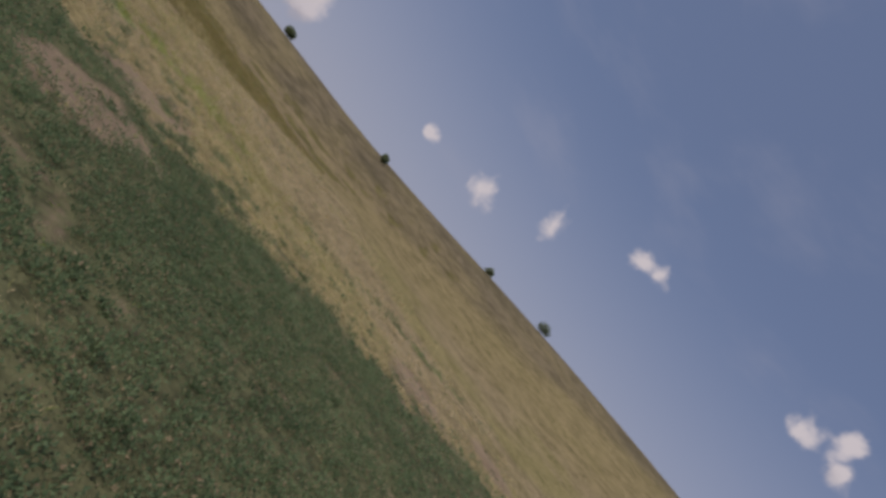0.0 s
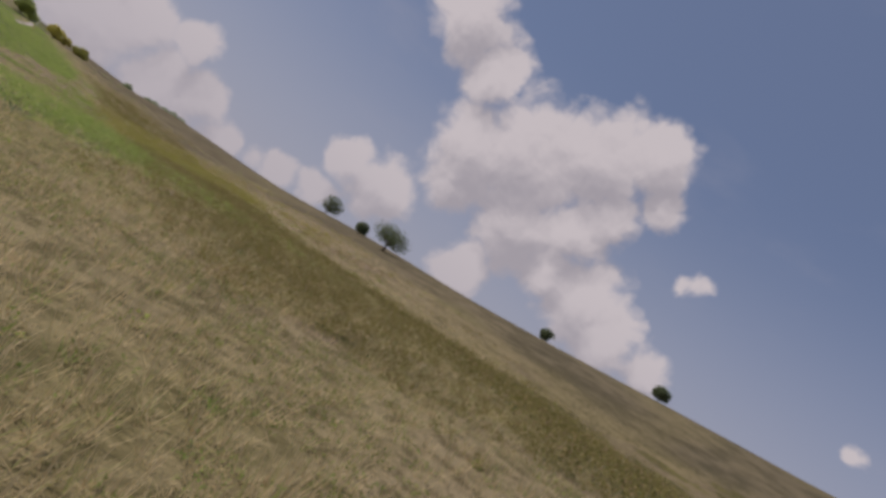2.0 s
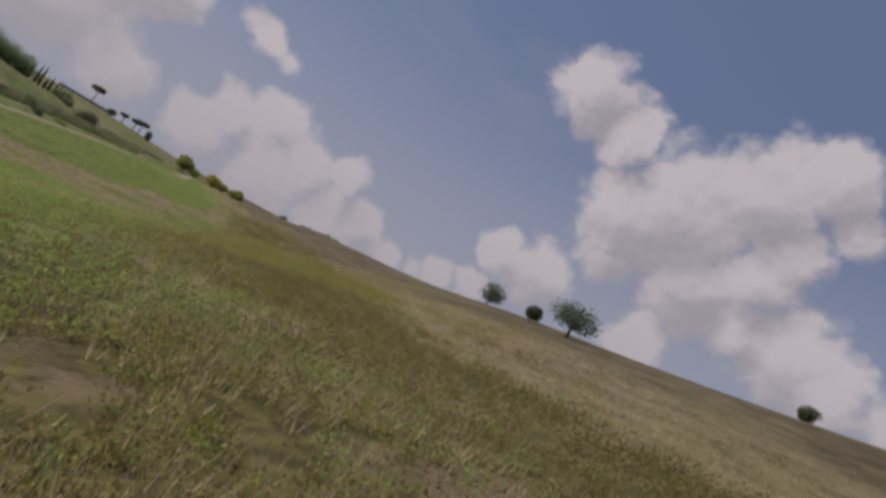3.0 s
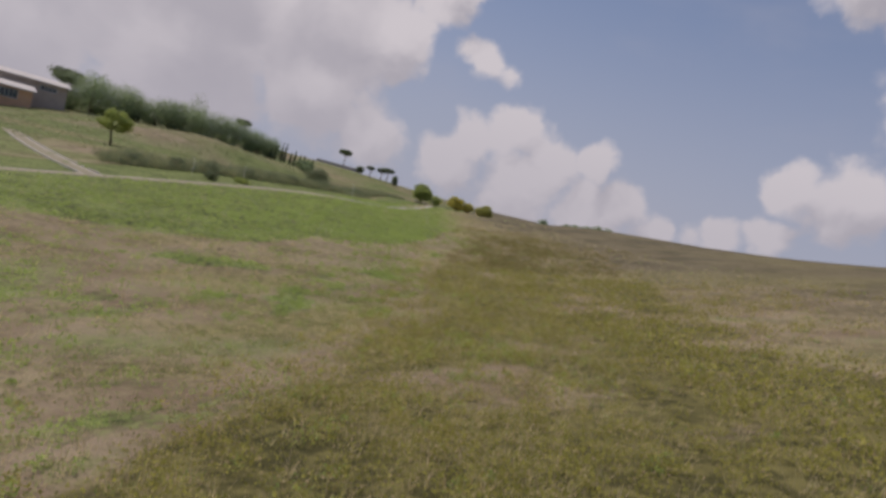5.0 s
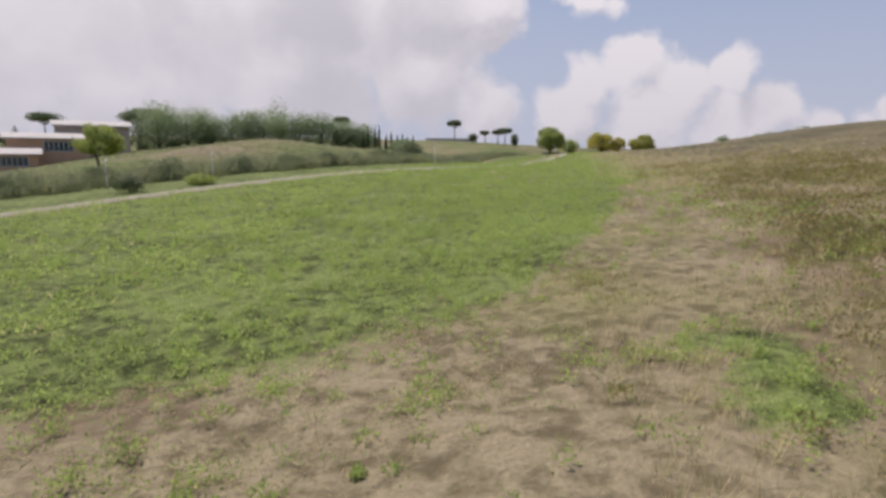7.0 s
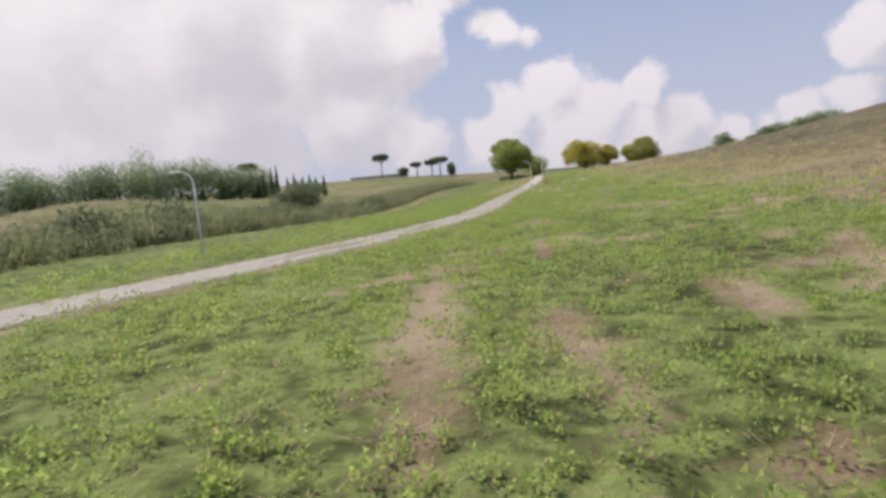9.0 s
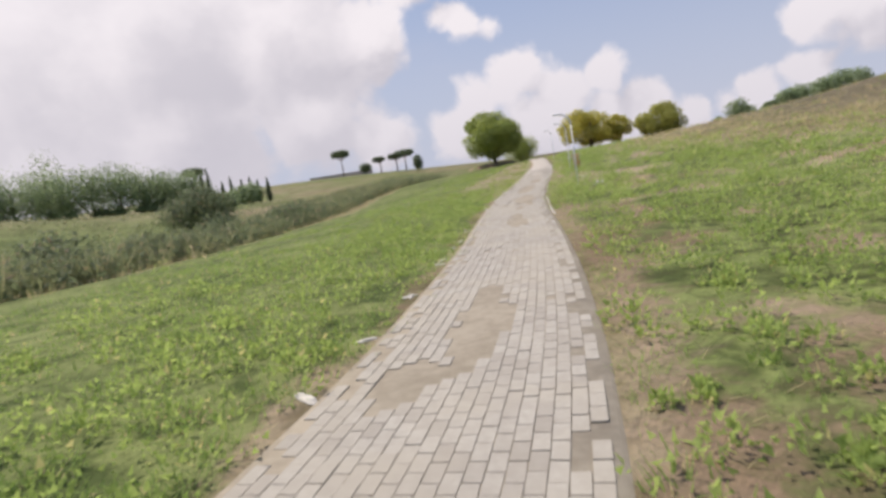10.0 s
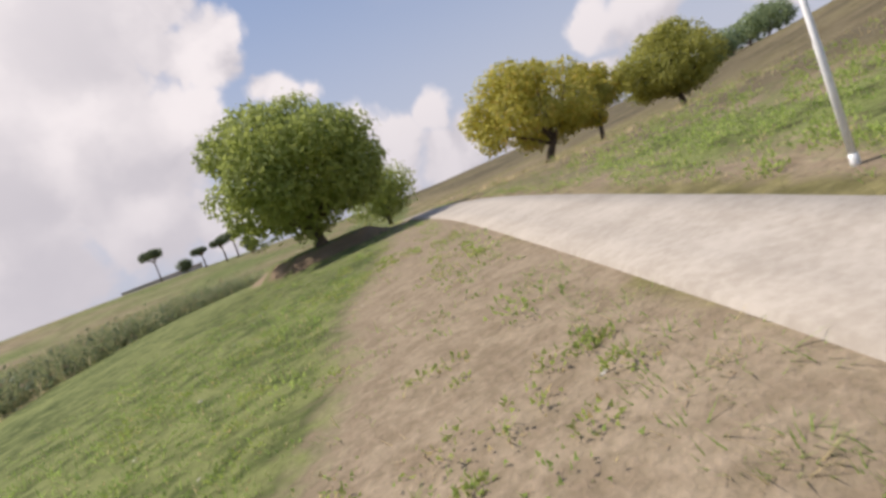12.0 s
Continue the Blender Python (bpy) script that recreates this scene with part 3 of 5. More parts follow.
def tube(points, radii, sides=8):
    """The verts and faces of a bent, tapering tube."""
    points = [Vector(p) for p in points]
    verts, faces = [], []
    for k, (p, r) in enumerate(zip(points, radii)):
        way = (points[min(k + 1, len(points) - 1)] - points[max(k - 1, 0)]).normalized()
        a = way.cross(Vector((0.31, 0.95, 0.05))).normalized()
        b = way.cross(a)
        verts += [p + (a * math.cos(s) + b * math.sin(s)) * r for s in (2 * math.pi * i / sides for i in range(sides))]
    for k in range(len(points) - 1):
        for i in range(sides):
            j = (i + 1) % sides
            faces.append((k * sides + i, k * sides + j, (k + 1) * sides + j, (k + 1) * sides + i))
    top, bottom = len(verts), len(verts) + 1
    verts += [points[-1], points[0]]
    end = (len(points) - 1) * sides
    for i in range(sides):
        j = (i + 1) % sides
        faces += [(end + i, end + j, top, top), (j, i, bottom, bottom)]
    return verts, faces


def tubes(name, runs, mat, sides=8):
    bm = bmesh.new()
    for points, radii in runs:
        verts, faces = tube(points, radii, sides)
        vs = [bm.verts.new(v) for v in verts]
        for f in faces:
            try:
                bm.faces.new([vs[i] for i in dict.fromkeys(f)])
            except ValueError:
                pass
    for f in bm.faces:
        f.smooth = True
    return from_bm(name, bm, mat)


def leaf_cloud(rng, centres, radii, count, size, flat=1.0, shell=0.55):
    """Leaf sprays (bent quads) spread over lumps, more of them towards the outside. Returns verts and quads."""
    centres, radii = np.asarray(centres, float), np.asarray(radii, float)
    if radii.ndim == 1:
        radii = np.stack([radii] * 3, 1)
    weight = (radii[:, 0] * radii[:, 2]) / (radii[:, 0] * radii[:, 2]).sum()
    pick = rng.choice(len(centres), count, p=weight)
    way = rng.normal(size=(count, 3))
    way /= np.linalg.norm(way, axis=1)[:, None]
    far = (shell + (1 - shell) * rng.random(count) ** 0.6) * (1 + 0.12 * rng.normal(size=count))
    at = centres[pick] + way * far[:, None] * radii[pick]
    normal = way * 0.75 + rng.normal(size=(count, 3)) * 0.42 + (0, 0, 0.4)
    normal /= np.linalg.norm(normal, axis=1)[:, None]
    a = np.cross(normal, rng.normal(size=(count, 3)))
    a /= np.linalg.norm(a, axis=1)[:, None]
    b = np.cross(normal, a)
    s = size * (0.6 + 0.8 * rng.random(count))[:, None]
    verts = np.stack([at - a * s, at + b * s * 0.45 * flat - normal * s * 0.15, at + a * s, at - b * s * 0.45 * flat - normal * s * 0.15], 1).reshape(-1, 3)
    return verts, np.arange(4 * count).reshape(-1, 4)


# ---------- the ground ----------
def lines(inner, step, outer):
    """Places of grid lines: even within the inner stretch, ever wider apart beyond it."""
    a, b = inner
    mid = list(np.arange(a, b + 0.01, step))
    for sign, edge, start in ((-1, outer[0], a), (1, outer[1], b)):
        gap, here, out = step, start, []
        while (here - edge) * sign < 0:
            gap = min(gap * 1.13, 160)
            here += sign * gap
            out.append(here)
        mid = out[::-1] + mid if sign < 0 else mid + out
    return np.array(mid)


def make_ground():
    xs, ys = lines((20, 130), 1.0, (-3500, 3500)), lines((-25, 345), 1.0, (-3500, 3500))
    x, y = np.meshgrid(xs, ys)
    z = height(x, y)
    close = np.exp(-(((x - 80) / 90) ** 2 + ((y - 150) / 210) ** 2))
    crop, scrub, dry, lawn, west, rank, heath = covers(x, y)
    rug = 0.05 * drift(x, y, 0.7, 1.0) + 0.10 * drift(x, y, 2.6, 6.0)
    z = z + rug * close * np.clip((np.abs(beside(x, y)) - 1.2) / 1.5, 0, 1)
    n, m = x.shape
    k = np.arange(n * m).reshape(n, m)
    faces = np.stack([k[:-1, :-1], k[:-1, 1:], k[1:, 1:], k[1:, :-1]], -1).reshape(-1, 4)
    me = mesh_of("ground", np.stack([x, y, z], -1).reshape(-1, 3), faces, LAND, True)
    layer = me.color_attributes.new("cover", "FLOAT_COLOR", "POINT")
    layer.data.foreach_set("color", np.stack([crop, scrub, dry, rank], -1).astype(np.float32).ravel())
    me.attributes.new("lawn", "FLOAT", "POINT").data.foreach_set("value", lawn.astype(np.float32).ravel())
    me.attributes.new("heath", "FLOAT", "POINT").data.foreach_set("value", heath.astype(np.float32).ravel())
    tagged(new("ground", me), "rolling hillside of soil, stubble and turf", "ground", kind="structure")


make_ground()


# ---------- the paved path ----------
def ribbon(name, line, half, lift, mat):
    mid, way = dense(line, 0.6)
    right = np.stack([way[:, 1], -way[:, 0]], 1)
    verts = []
    narrow = 1 - 0.3 / (1 + np.exp(-(mid[:, 1:] - 297) / 2.0)) if name == "path" else 1.0
    for s in (-half, -half * 0.9, -half * 0.4, 0.0, half * 0.4, half * 0.9, half):
        p = mid + right * s * narrow
        dust = 0.012 / (1 + np.exp(-(mid[:, 1] - 297) / 2.0)) + 0.004 * drift(p[:, 0], p[:, 1], 0.8, 2.0)
        verts.append(np.column_stack([p, height(p[:, 0], p[:, 1]) + lift + dust * 1.6]))
    n = len(mid)
    verts = np.stack(verts, 1)
    verts[:, (0, -1), 2] -= 0.12
    verts = verts.reshape(-1, 3)
    k = np.arange(n * 7).reshape(n, 7)
    faces = np.stack([k[:-1, :-1], k[:-1, 1:], k[1:, 1:], k[1:, :-1]], -1).reshape(-1, 4)
    me = mesh_of(name, verts, faces, mat, True)
    me.attributes.new("middle", "FLOAT", "POINT").data.foreach_set("value", np.tile(np.array([0, 0, 0.75, 1, 0.75, 0, 0], np.float32), n))
    return me


def soil_patch(s, c):
    """Where soil has covered or broken the paving: s northward, c across it."""
    v = drift(s, c * 2.2, 1.7, 3.3) + 0.5 * drift(s, c, 0.5, 8.0)
    worn = np.exp(-(((c + 0.1) / 0.5) ** 2)) * (0.75 / (1 + np.exp((s - 249) / 2)) + 0.2 * drift(s, 0.0, 2.6, 5.0))
    if any(((s - a) / p) ** 2 + ((c - b) / q) ** 2 < 1 + 0.6 * drift(s, c, 0.3, 1.0) for a, b, p, q in SOIL_PATCHES):
        return True
    return v + worn * 1.7 > 1.25


# long patches of soil on the paving: northward, across, half length, half width
SOIL_PATCHES = [(252.9, -0.05, 1.4, 0.28), (251.2, -0.45, 0.6, 0.2), (262.5, 0.1, 1.6, 0.25), (266.2, 0.2, 0.45, 0.13), (267.4, 0.5, 0.7, 0.14), (269.7, 0.25, 1.9, 0.42), (268.0, -0.35, 0.35, 0.12), (275.5, 0.1, 2.6, 0.36), (281.0, 0.2, 1.8, 0.3), (286.5, 0.1, 2.2, 0.4)]
PAVER_ACROSS, PAVER_LONG = 0.106, 0.21


path = tagged(new("path", ribbon("path", PATH, HALF_WIDTH + 0.14, 0.034, BED)), "worn footpath of pale pavers with soil patches", "path", kind="structure")
side_path = tagged(new("side_path", ribbon("side_path", SIDE_PATH, 1.5, 0.05, BED)), "pale side path leading up to the school", "path", kind="structure")


# ---------- street lamps ----------
def make_lamp(place, turn, tall, lean=0.0):
    lamp = thing("street_lamp", (place[0], place[1], ground(*place) - 0.05), "pale metal street lamp with a curved arm beside the path", "street lamp", "lamps along the path", turn)
    part("pole", tubes("pole", [([(0, 0, 0), (0, 0, tall * 0.48), (0, 0, tall * 0.485), (0, 0, tall)], [0.036, 0.035, 0.030, 0.027])], GALVANISED, 12), lamp, turn=(0, lean, 0))
    part("base_collar", tubes("base_collar", [([(0, 0, 0), (0, 0, 0.16)], [0.044, 0.042])], GALVANISED, 12), lamp)
    arc = [(-0.5 * (1 - math.cos(a)), 0, tall + 0.46 * math.sin(a)) for a in (radians(d) for d in range(0, 91, 15))]
    part("arm", tubes("arm", [(arc, [0.036] * len(arc))], GALVANISED, 10), lamp)
    bm = bmesh.new()
    box(bm, (0.26, 0.12, 0.06), (-0.62, 0, tall + 0.455), 0.02)
    part("lamp_head", from_bm("lamp_head", bm, GALVANISED), lamp)
    return lamp


for place, turn, tall in (((58, 207.3), -60, 2.5), ((65.7, 212.8), -60, 2.5), ((85.5, 238.3), 20, 2.72), ((102.75, 271.4), 10, 2.6), ((106.0, 284.2), 10, 2.55), ((110.85, 307.65), 10, 2.5)):
    make_lamp(place, turn, tall)


# ---------- trees ----------
def make_tree(name, place, crown, lumps, leaf, bark, label, leaves, size, seed, category="tree", group="", trunk=None, limbs=5, squat=0.8, flat=1.0):
    """A tree: tapered trunk with limbs, and a crown of leaf sprays on uneven lumps. crown: half width, half height and the height of its middle."""
    rng = np.random.default_rng(seed)
    wide, high, mid = crown
    base = (place[0], place[1], ground(*place) - 0.1)
    tree = thing(name, base, label, category, group)
    thick = trunk or max(0.08, wide * 0.06)
    low = max(0.25, mid - high * 0.75)
    bend = rng.normal(size=2) * 0.06 * mid
    runs = [([(0, 0, 0), (bend[0] * 0.5, bend[1] * 0.5, low * 0.6), (bend[0], bend[1], low), (bend[0] * 1.2, bend[1] * 1.2, mid + high * 0.4)], [thick * 1.35, thick, thick * 0.85, thick * 0.25])]
    for k in range(limbs):
        a = 2 * math.pi * (k + rng.random() * 0.5) / limbs
        r = wide * (0.5 + 0.3 * rng.random())
        start = (bend[0], bend[1], low * (0.85 + 0.3 * rng.random()))
        end = (r * math.cos(a), r * math.sin(a), mid + high * (rng.random() * 0.5 - 0.15))
        half = tuple((s + e) / 2 + d for s, e, d in zip(start, end, (0, 0, -0.08 * high)))
        runs.append(([start, half, end], [thick * 0.55, thick * 0.35, thick * 0.12]))
    part("trunk", tubes("trunk", runs, bark, 8), tree)
    centres, radii = [], []
    for k in range(lumps):
        d = rng.normal(size=3)
        d /= np.linalg.norm(d)
        r = (0.45 + 0.25 * rng.random()) * (1 if lumps < 20 else 0.5)
        reach = (1 - r * 0.8) * (1.0 if lumps < 20 else 0.86 + 0.26 * rng.random())
        centres.append((d[0] * wide * reach, d[1] * wide * reach, mid + (d[2] if d[2] > 0 else 0.75 * d[2]) * high * reach))
        radii.append((wide * r, wide * r, high * r * (1.0 if squat == 1 else 0.95)))
    verts, faces = leaf_cloud(rng, centres, radii, leaves, size, flat, 0.55 if lumps < 20 else 0.8)
    part("crown", mesh_of("crown", verts, faces, leaf), tree)
    return tree


make_tree("tree", (108.3, 331.7), (4.3, 3.7, 3.55), 70, LEAF_GREEN, BARK, "broad leafy green tree beside the path", 24000, 0.15, 11)
make_tree("tree", (116.0, 352.0), (3.2, 2.6, 3.0), 14, LEAF_GREEN, BARK, "green tree behind a broader one", 6000, 0.16, 12)
make_tree("tree", (123.4, 336.5), (3.95, 3.1, 3.65), 50, LEAF_GOLD, BARK, "yellowing round tree on the slope", 17000, 0.14, 13)
make_tree("tree", (128.8, 338.5), (2.6, 2.4, 3.4), 24, LEAF_GOLD, BARK, "small yellow-green tree beside a yellow one", 8000, 0.14, 14)
make_tree("tree", (136.0, 338.5), (3.9, 2.9, 3.5), 50, LEAF_OLIVE, BARK, "round olive-green tree on the slope", 16000, 0.15, 15)
for k, (x, y, w, h) in enumerate(((183.6, 185.5, 4.6, 3.3), (159.8, 137.5, 1.9, 1.9), (153.6, 119.7, 5.2, 3.7), (222.7, 109.1, 2.6, 2.2), (202.8, 64.2, 2.4, 1.8), (204.3, 12.8, 1.9, 1.8), (306.7, -61, 3.4, 2.8), (282.8, -96.5, 4.2, 3.2))):
    make_tree("tree", (x, y), (w, h, h * 1.2), 16, LEAF_DARK, BARK, "dark evergreen tree alone on the hill crest", 2600, 0.24, 30 + k, group="trees on the crest")


def make_pine(place, tall, wide, seed, label="tall umbrella pine with a flat dark crown"):
    """An umbrella pine: a long bare trunk that forks under a wide, flat crown."""
    rng = np.random.default_rng(seed)
    pine = thing("umbrella_pine", (place[0], place[1], ground(*place) - 0.2), label, "tree", "umbrella pines")
    runs = [([(0, 0, 0), (0.2, 0.1, tall * 0.4), (0.1, 0.3, tall * 0.68)], [0.4, 0.3, 0.22])]
    for k in range(7):
        a = 2 * math.pi * (k + 0.6 * rng.random()) / 7
        runs.append(([(0.1, 0.3, tall * (0.6 + 0.06 * rng.random())), (wide * 0.35 * math.cos(a), wide * 0.35 * math.sin(a), tall * 0.76), (wide * 0.75 * math.cos(a), wide * 0.75 * math.sin(a), tall * 0.86)], [0.2, 0.14, 0.06]))
    part("trunk", tubes("trunk", runs, PINE_BARK, 7), pine)
    centres, radii = [], []
    for k in range(16):
        a, r = 2 * math.pi * rng.random(), math.sqrt(rng.random()) * 0.72
        centres.append((wide * r * math.cos(a), wide * r * math.sin(a), tall * (0.92 - 0.06 * r)))
        radii.append((wide * 0.4, wide * 0.4, tall * 0.14))
    verts, faces = leaf_cloud(rng, centres, radii, 2200, 0.5)
    part("crown", mesh_of("crown", verts, faces, LEAF_DARK), pine)


for x, y, tall, wide, seed in ((56.3, 609.7, 15.5, 6.2, 51), (81.3, 564.4, 8.5, 3.8, 52), (94.7, 566.0, 11.0, 5.2, 53), (90.0, 560.0, 9.5, 4.0, 58), (-87.5, 444.1, 18.0, 10.5, 54), (-135.2, 433.7, 15.5, 8.5, 55), (-28.0, 600.0, 17.0, 7.0, 56), (-61.5, 396.0, 16.0, 7.5, 59)):
    make_pine((x, y), tall, wide, seed)
make_tree("tree", (100.9, 547.9), (3.0, 4.0, 4.2), 12, LEAF_DARK, PINE_BARK, "dark bushy pine beside taller umbrella pines", 1500, 0.45, 60)
make_tree("tree", (72.5, 575.0), (3.4, 3.2, 3.4), 12, LEAF_DARK, BARK, "dark round oak near the umbrella pines", 1500, 0.45, 61)
make_tree("tree", (22.8, 255.2), (4.1, 3.2, 6.2), 30, LEAF_GREEN, BARK, "small round tree on the grassy slope", 4500, 0.26, 62)


# ---------- the wood, cypresses and bushes beyond the path ----------
def make_wood():
    rng = np.random.default_rng(71)
    spots = [(-44, 384, 6.5, 6.6), (-36, 392, 5.5, 5.6), (-30, 400, 5.5, 5.2), (-24, 406, 6, 5.6), (-20, 414, 5.5, 5.4), (-13, 414, 6, 5.6), (-15, 434, 4.5, 8.0), (-6, 420, 6, 5.8), (2, 424, 6, 5.4), (9, 428, 6, 5.4), (16, 430, 6, 5.0), (22, 432, 5, 4.6), (-48, 396, 6, 6.5), (-38, 404, 6, 6), (-58, 394, 6, 6), (28, 434, 4.5, 4.2)]
    for k, (x, y, w, h) in enumerate(spots):
        make_tree("tree", (x, y), (w * 1.5, h * 1.6, h * 1.33), 19, LEAF_WOOD_HAZY, BARK, "leafy broad tree in the wood's edge", 3200, 0.42, 100 + k, group="trees of the wood", limbs=3)
    for k in range(12):
        x, y = -62 + 92 * (k + rng.random()) / 12, 400 + 40 * (k / 12) + 6 * rng.random()
        make_tree("shrub", (x, y - 7), (3.2, 1.9, 1.7), 8, LEAF_WOOD_HAZY, BARK, "low leafy shrub under the wood's edge", 700, 0.4, 140 + k, "shrub", "shrubs of the wood", limbs=2)


def make_cypress(place, tall, wide, seed):
    rng = np.random.default_rng(seed)
    tree = thing("cypress", (place[0], place[1], ground(*place) - 0.1), "slender dark cypress in a row", "tree", "row of cypresses")
    part("trunk", tubes("trunk", [([(0, 0, 0), (0, 0, tall * 0.5), (0, 0, tall * 0.9)], [0.2, 0.12, 0.04])], BARK, 7), tree)
    steps = np.linspace(0.08, 0.97, 12)
    centres = [(0.05 * rng.normal(), 0.05 * rng.normal(), tall * s) for s in steps]
    radii = [(wide * max(0.12, (1 - s) ** 0.7) * min(1, s * 6), wide * max(0.12, (1 - s) ** 0.7) * min(1, s * 6), tall * 0.07) for s in steps]
    verts, faces = leaf_cloud(rng, centres, radii, 1100, 0.3, 0.7)
    part("crown", mesh_of("crown", verts, faces, LEAF_DARK), tree)


make_wood()
for k, (x, y, tall) in enumerate(((30, 426, 7), (32.5, 424, 9.5), (36.5, 421, 12), (38.6, 420, 12.5), (41, 424, 8), (43, 426, 9.5), (45.5, 428, 8.5), (47.5, 430, 9), (49.5, 431, 8), (52, 433, 8.5))):
    make_cypress((x, y), tall * 0.9, 1.25, 200 + k)
make_tree("shrub", (50.5, 411), (5.2, 3.4, 2.8), 16, LEAF_WOOD_HAZY, BARK, "large round bush in front of cypresses", 2600, 0.4, 171, "shrub")
make_tree("shrub", (56.5, 375.6), (2.6, 2.0, 1.8), 12, LEAF_WOOD_HAZY, BARK, "round bush at the foot of the slope", 1400, 0.35, 172, "shrub")
make_tree("tree", (67.3, 327.5), (4.8, 3.6, 3.3), 19, LEAF_BRAMBLE, BARK, "broad dark-green tree at the wood's end", 4200, 0.26, 173)
for k, (x, y, w, h) in enumerate(((175, 384, 3.6, 2.9), (183, 384, 2.3, 1.6), (188, 387, 3.3, 2.5), (193.5, 390, 3.6, 2.8), (200, 391.5, 4.2, 3.1), (207.5, 394, 4.4, 3.4), (215, 398, 4.2, 3.3), (173.6, 391, 1.6, 1.5))):
    make_tree("shrub", (x, y), (w, h, h * 0.9), 12, LEAF_WOOD_HAZY, BARK, "dark green bush on the hill's shoulder", 1300, 0.35, 180 + k, "shrub", "bushes on the hill")


# ---------- the school and houses beyond the meadow ----------
STUCCO = plain("orange_brown_stucco", (0.62, 0.38, 0.24), 0.9, 0, 3.0, 0.15, 0.2, 0.01)
STUCCO_GREY = plain("grey_brown_stucco", (0.45, 0.37, 0.31), 0.9, 0, 3.0, 0.15, 0.2, 0.01)
STUCCO_RED = plain("faded_red_stucco", (0.52, 0.27, 0.23), 0.9, 0, 3.0, 0.15, 0.2, 0.01)
STUCCO_PALE = plain("pale_beige_stucco", (0.58, 0.50, 0.42), 0.9, 0, 3.0, 0.12, 0.2, 0.01)
FASCIA = plain("pale_concrete_fascia", (0.52, 0.47, 0.43), 0.85, 0, 2.0, 0.15, 0.2, 0.01)
ROOF = plain("grey_roof_sheet", (0.33, 0.29, 0.27), 0.8, 0, 2.0, 0.2, 0.2, 0.01)
FRAME = plain("pale_window_frame", (0.7, 0.72, 0.74), 0.5, 0, 8.0, 0.1, 0.0)


def glass_material():
    m, n, b = material("dark_window_glass")
    b.inputs["Base Color"].default_value = (0.05, 0.07, 0.10, 1)
    b.inputs["Roughness"].default_value, b.inputs["Metallic"].default_value = 0.08, 0.0
    b.inputs["Specular IOR Level"].default_value = 0.8
    return m


GLASS = glass_material()


def slab(name, size, at, mat, parent, bevel=0.0, label=""):
    bm = bmesh.new()
    box(bm, size, at, bevel)
    return part(name, from_bm(name, bm, mat), parent, label)


def make_window(parent, x, z, wide, tall, bars):
    """A window set into a front that faces -y, at x along it."""
    w = slab("window", (wide, 0.12, tall), (x, 0.02, z), GLASS, parent)
    for k in range(bars + 1):
        slab("window_frame", (0.16, 0.2, tall), (x - wide / 2 + wide * k / bars, -0.04, z), FRAME, w)
    for s in (-1, 1):
        slab("window_frame", (wide + 0.16, 0.2, 0.14), (x, -0.045, z + s * tall / 2), FRAME, w)
    return w


def make_block(name, corner, turn, wide, deep, tall, sunk, wall, label, windows, group=""):
    """A low block whose front right corner is given; its pale roof slopes down to the front and overhangs it."""
    b = thing(name, corner, label, "building", group, turn)
    slab("wall", (wide, deep, tall + sunk), (-wide / 2, deep / 2 + 0.1, (tall - sunk) / 2), wall, b)
    bm = bmesh.new()
    for x in (-wide - 1.2, 1.2):
        for y, z in ((-1.2, tall + 0.3), (deep * 0.45, tall + 2.2), (deep + 1.2, tall + 2.2), (deep + 1.2, tall + 1.95), (deep * 0.45, tall + 1.95), (-1.2, tall + 0.05)):
            bm.verts.new((x, y, z))
    bm.verts.ensure_lookup_table()
    for k in range(6):
        bm.faces.new([bm.verts[i] for i in (k, (k + 1) % 6, (k + 1) % 6 + 6, k + 6)])
    bm.faces.new(bm.verts[:6]), bm.faces.new(bm.verts[6:])
    bmesh.ops.recalc_face_normals(bm, faces=bm.faces)
    part("roof", from_bm("roof", bm, FASCIA), b, "pale sheet roof sloping to the front")
    slab("fascia", (wide + 2.2, 0.25, 0.5), (-wide / 2, -1.36, tall + 0.12), FASCIA, b, 0.03)
    for x in (-0.15, -wide + 0.15):
        slab("gable", (0.3, deep * 0.6, 1.9), (x, deep * 0.7, tall + 0.95), wall, b)
    for x, wide_, tall_ in windows:
        make_window(b, -x, tall * 0.5, wide_, tall_, max(2, int(wide_ / 1.3)))
    return b


TURN = 40
make_block("school_building", (-56.8, 335.3, -6.9), TURN, 25, 14, 4.4, 4, STUCCO, "low orange school block with a pale roof edge", [(8.6, 11.5, 3.0)], "blocks of the school")
make_block("school_building", (-51.6, 352.8, -2.1), TURN, 24, 14, 5.0, 6, STUCCO, "middle orange school block with tall windows", [(9.2, 8.5, 3.4)], "blocks of the school")
make_block("school_building", (-48.6, 371.5, 3.6), TURN, 24, 14, 4.4, 9, STUCCO_GREY, "upper grey-brown school block below the pines", [(7, 6, 1.8)], "blocks of the school")


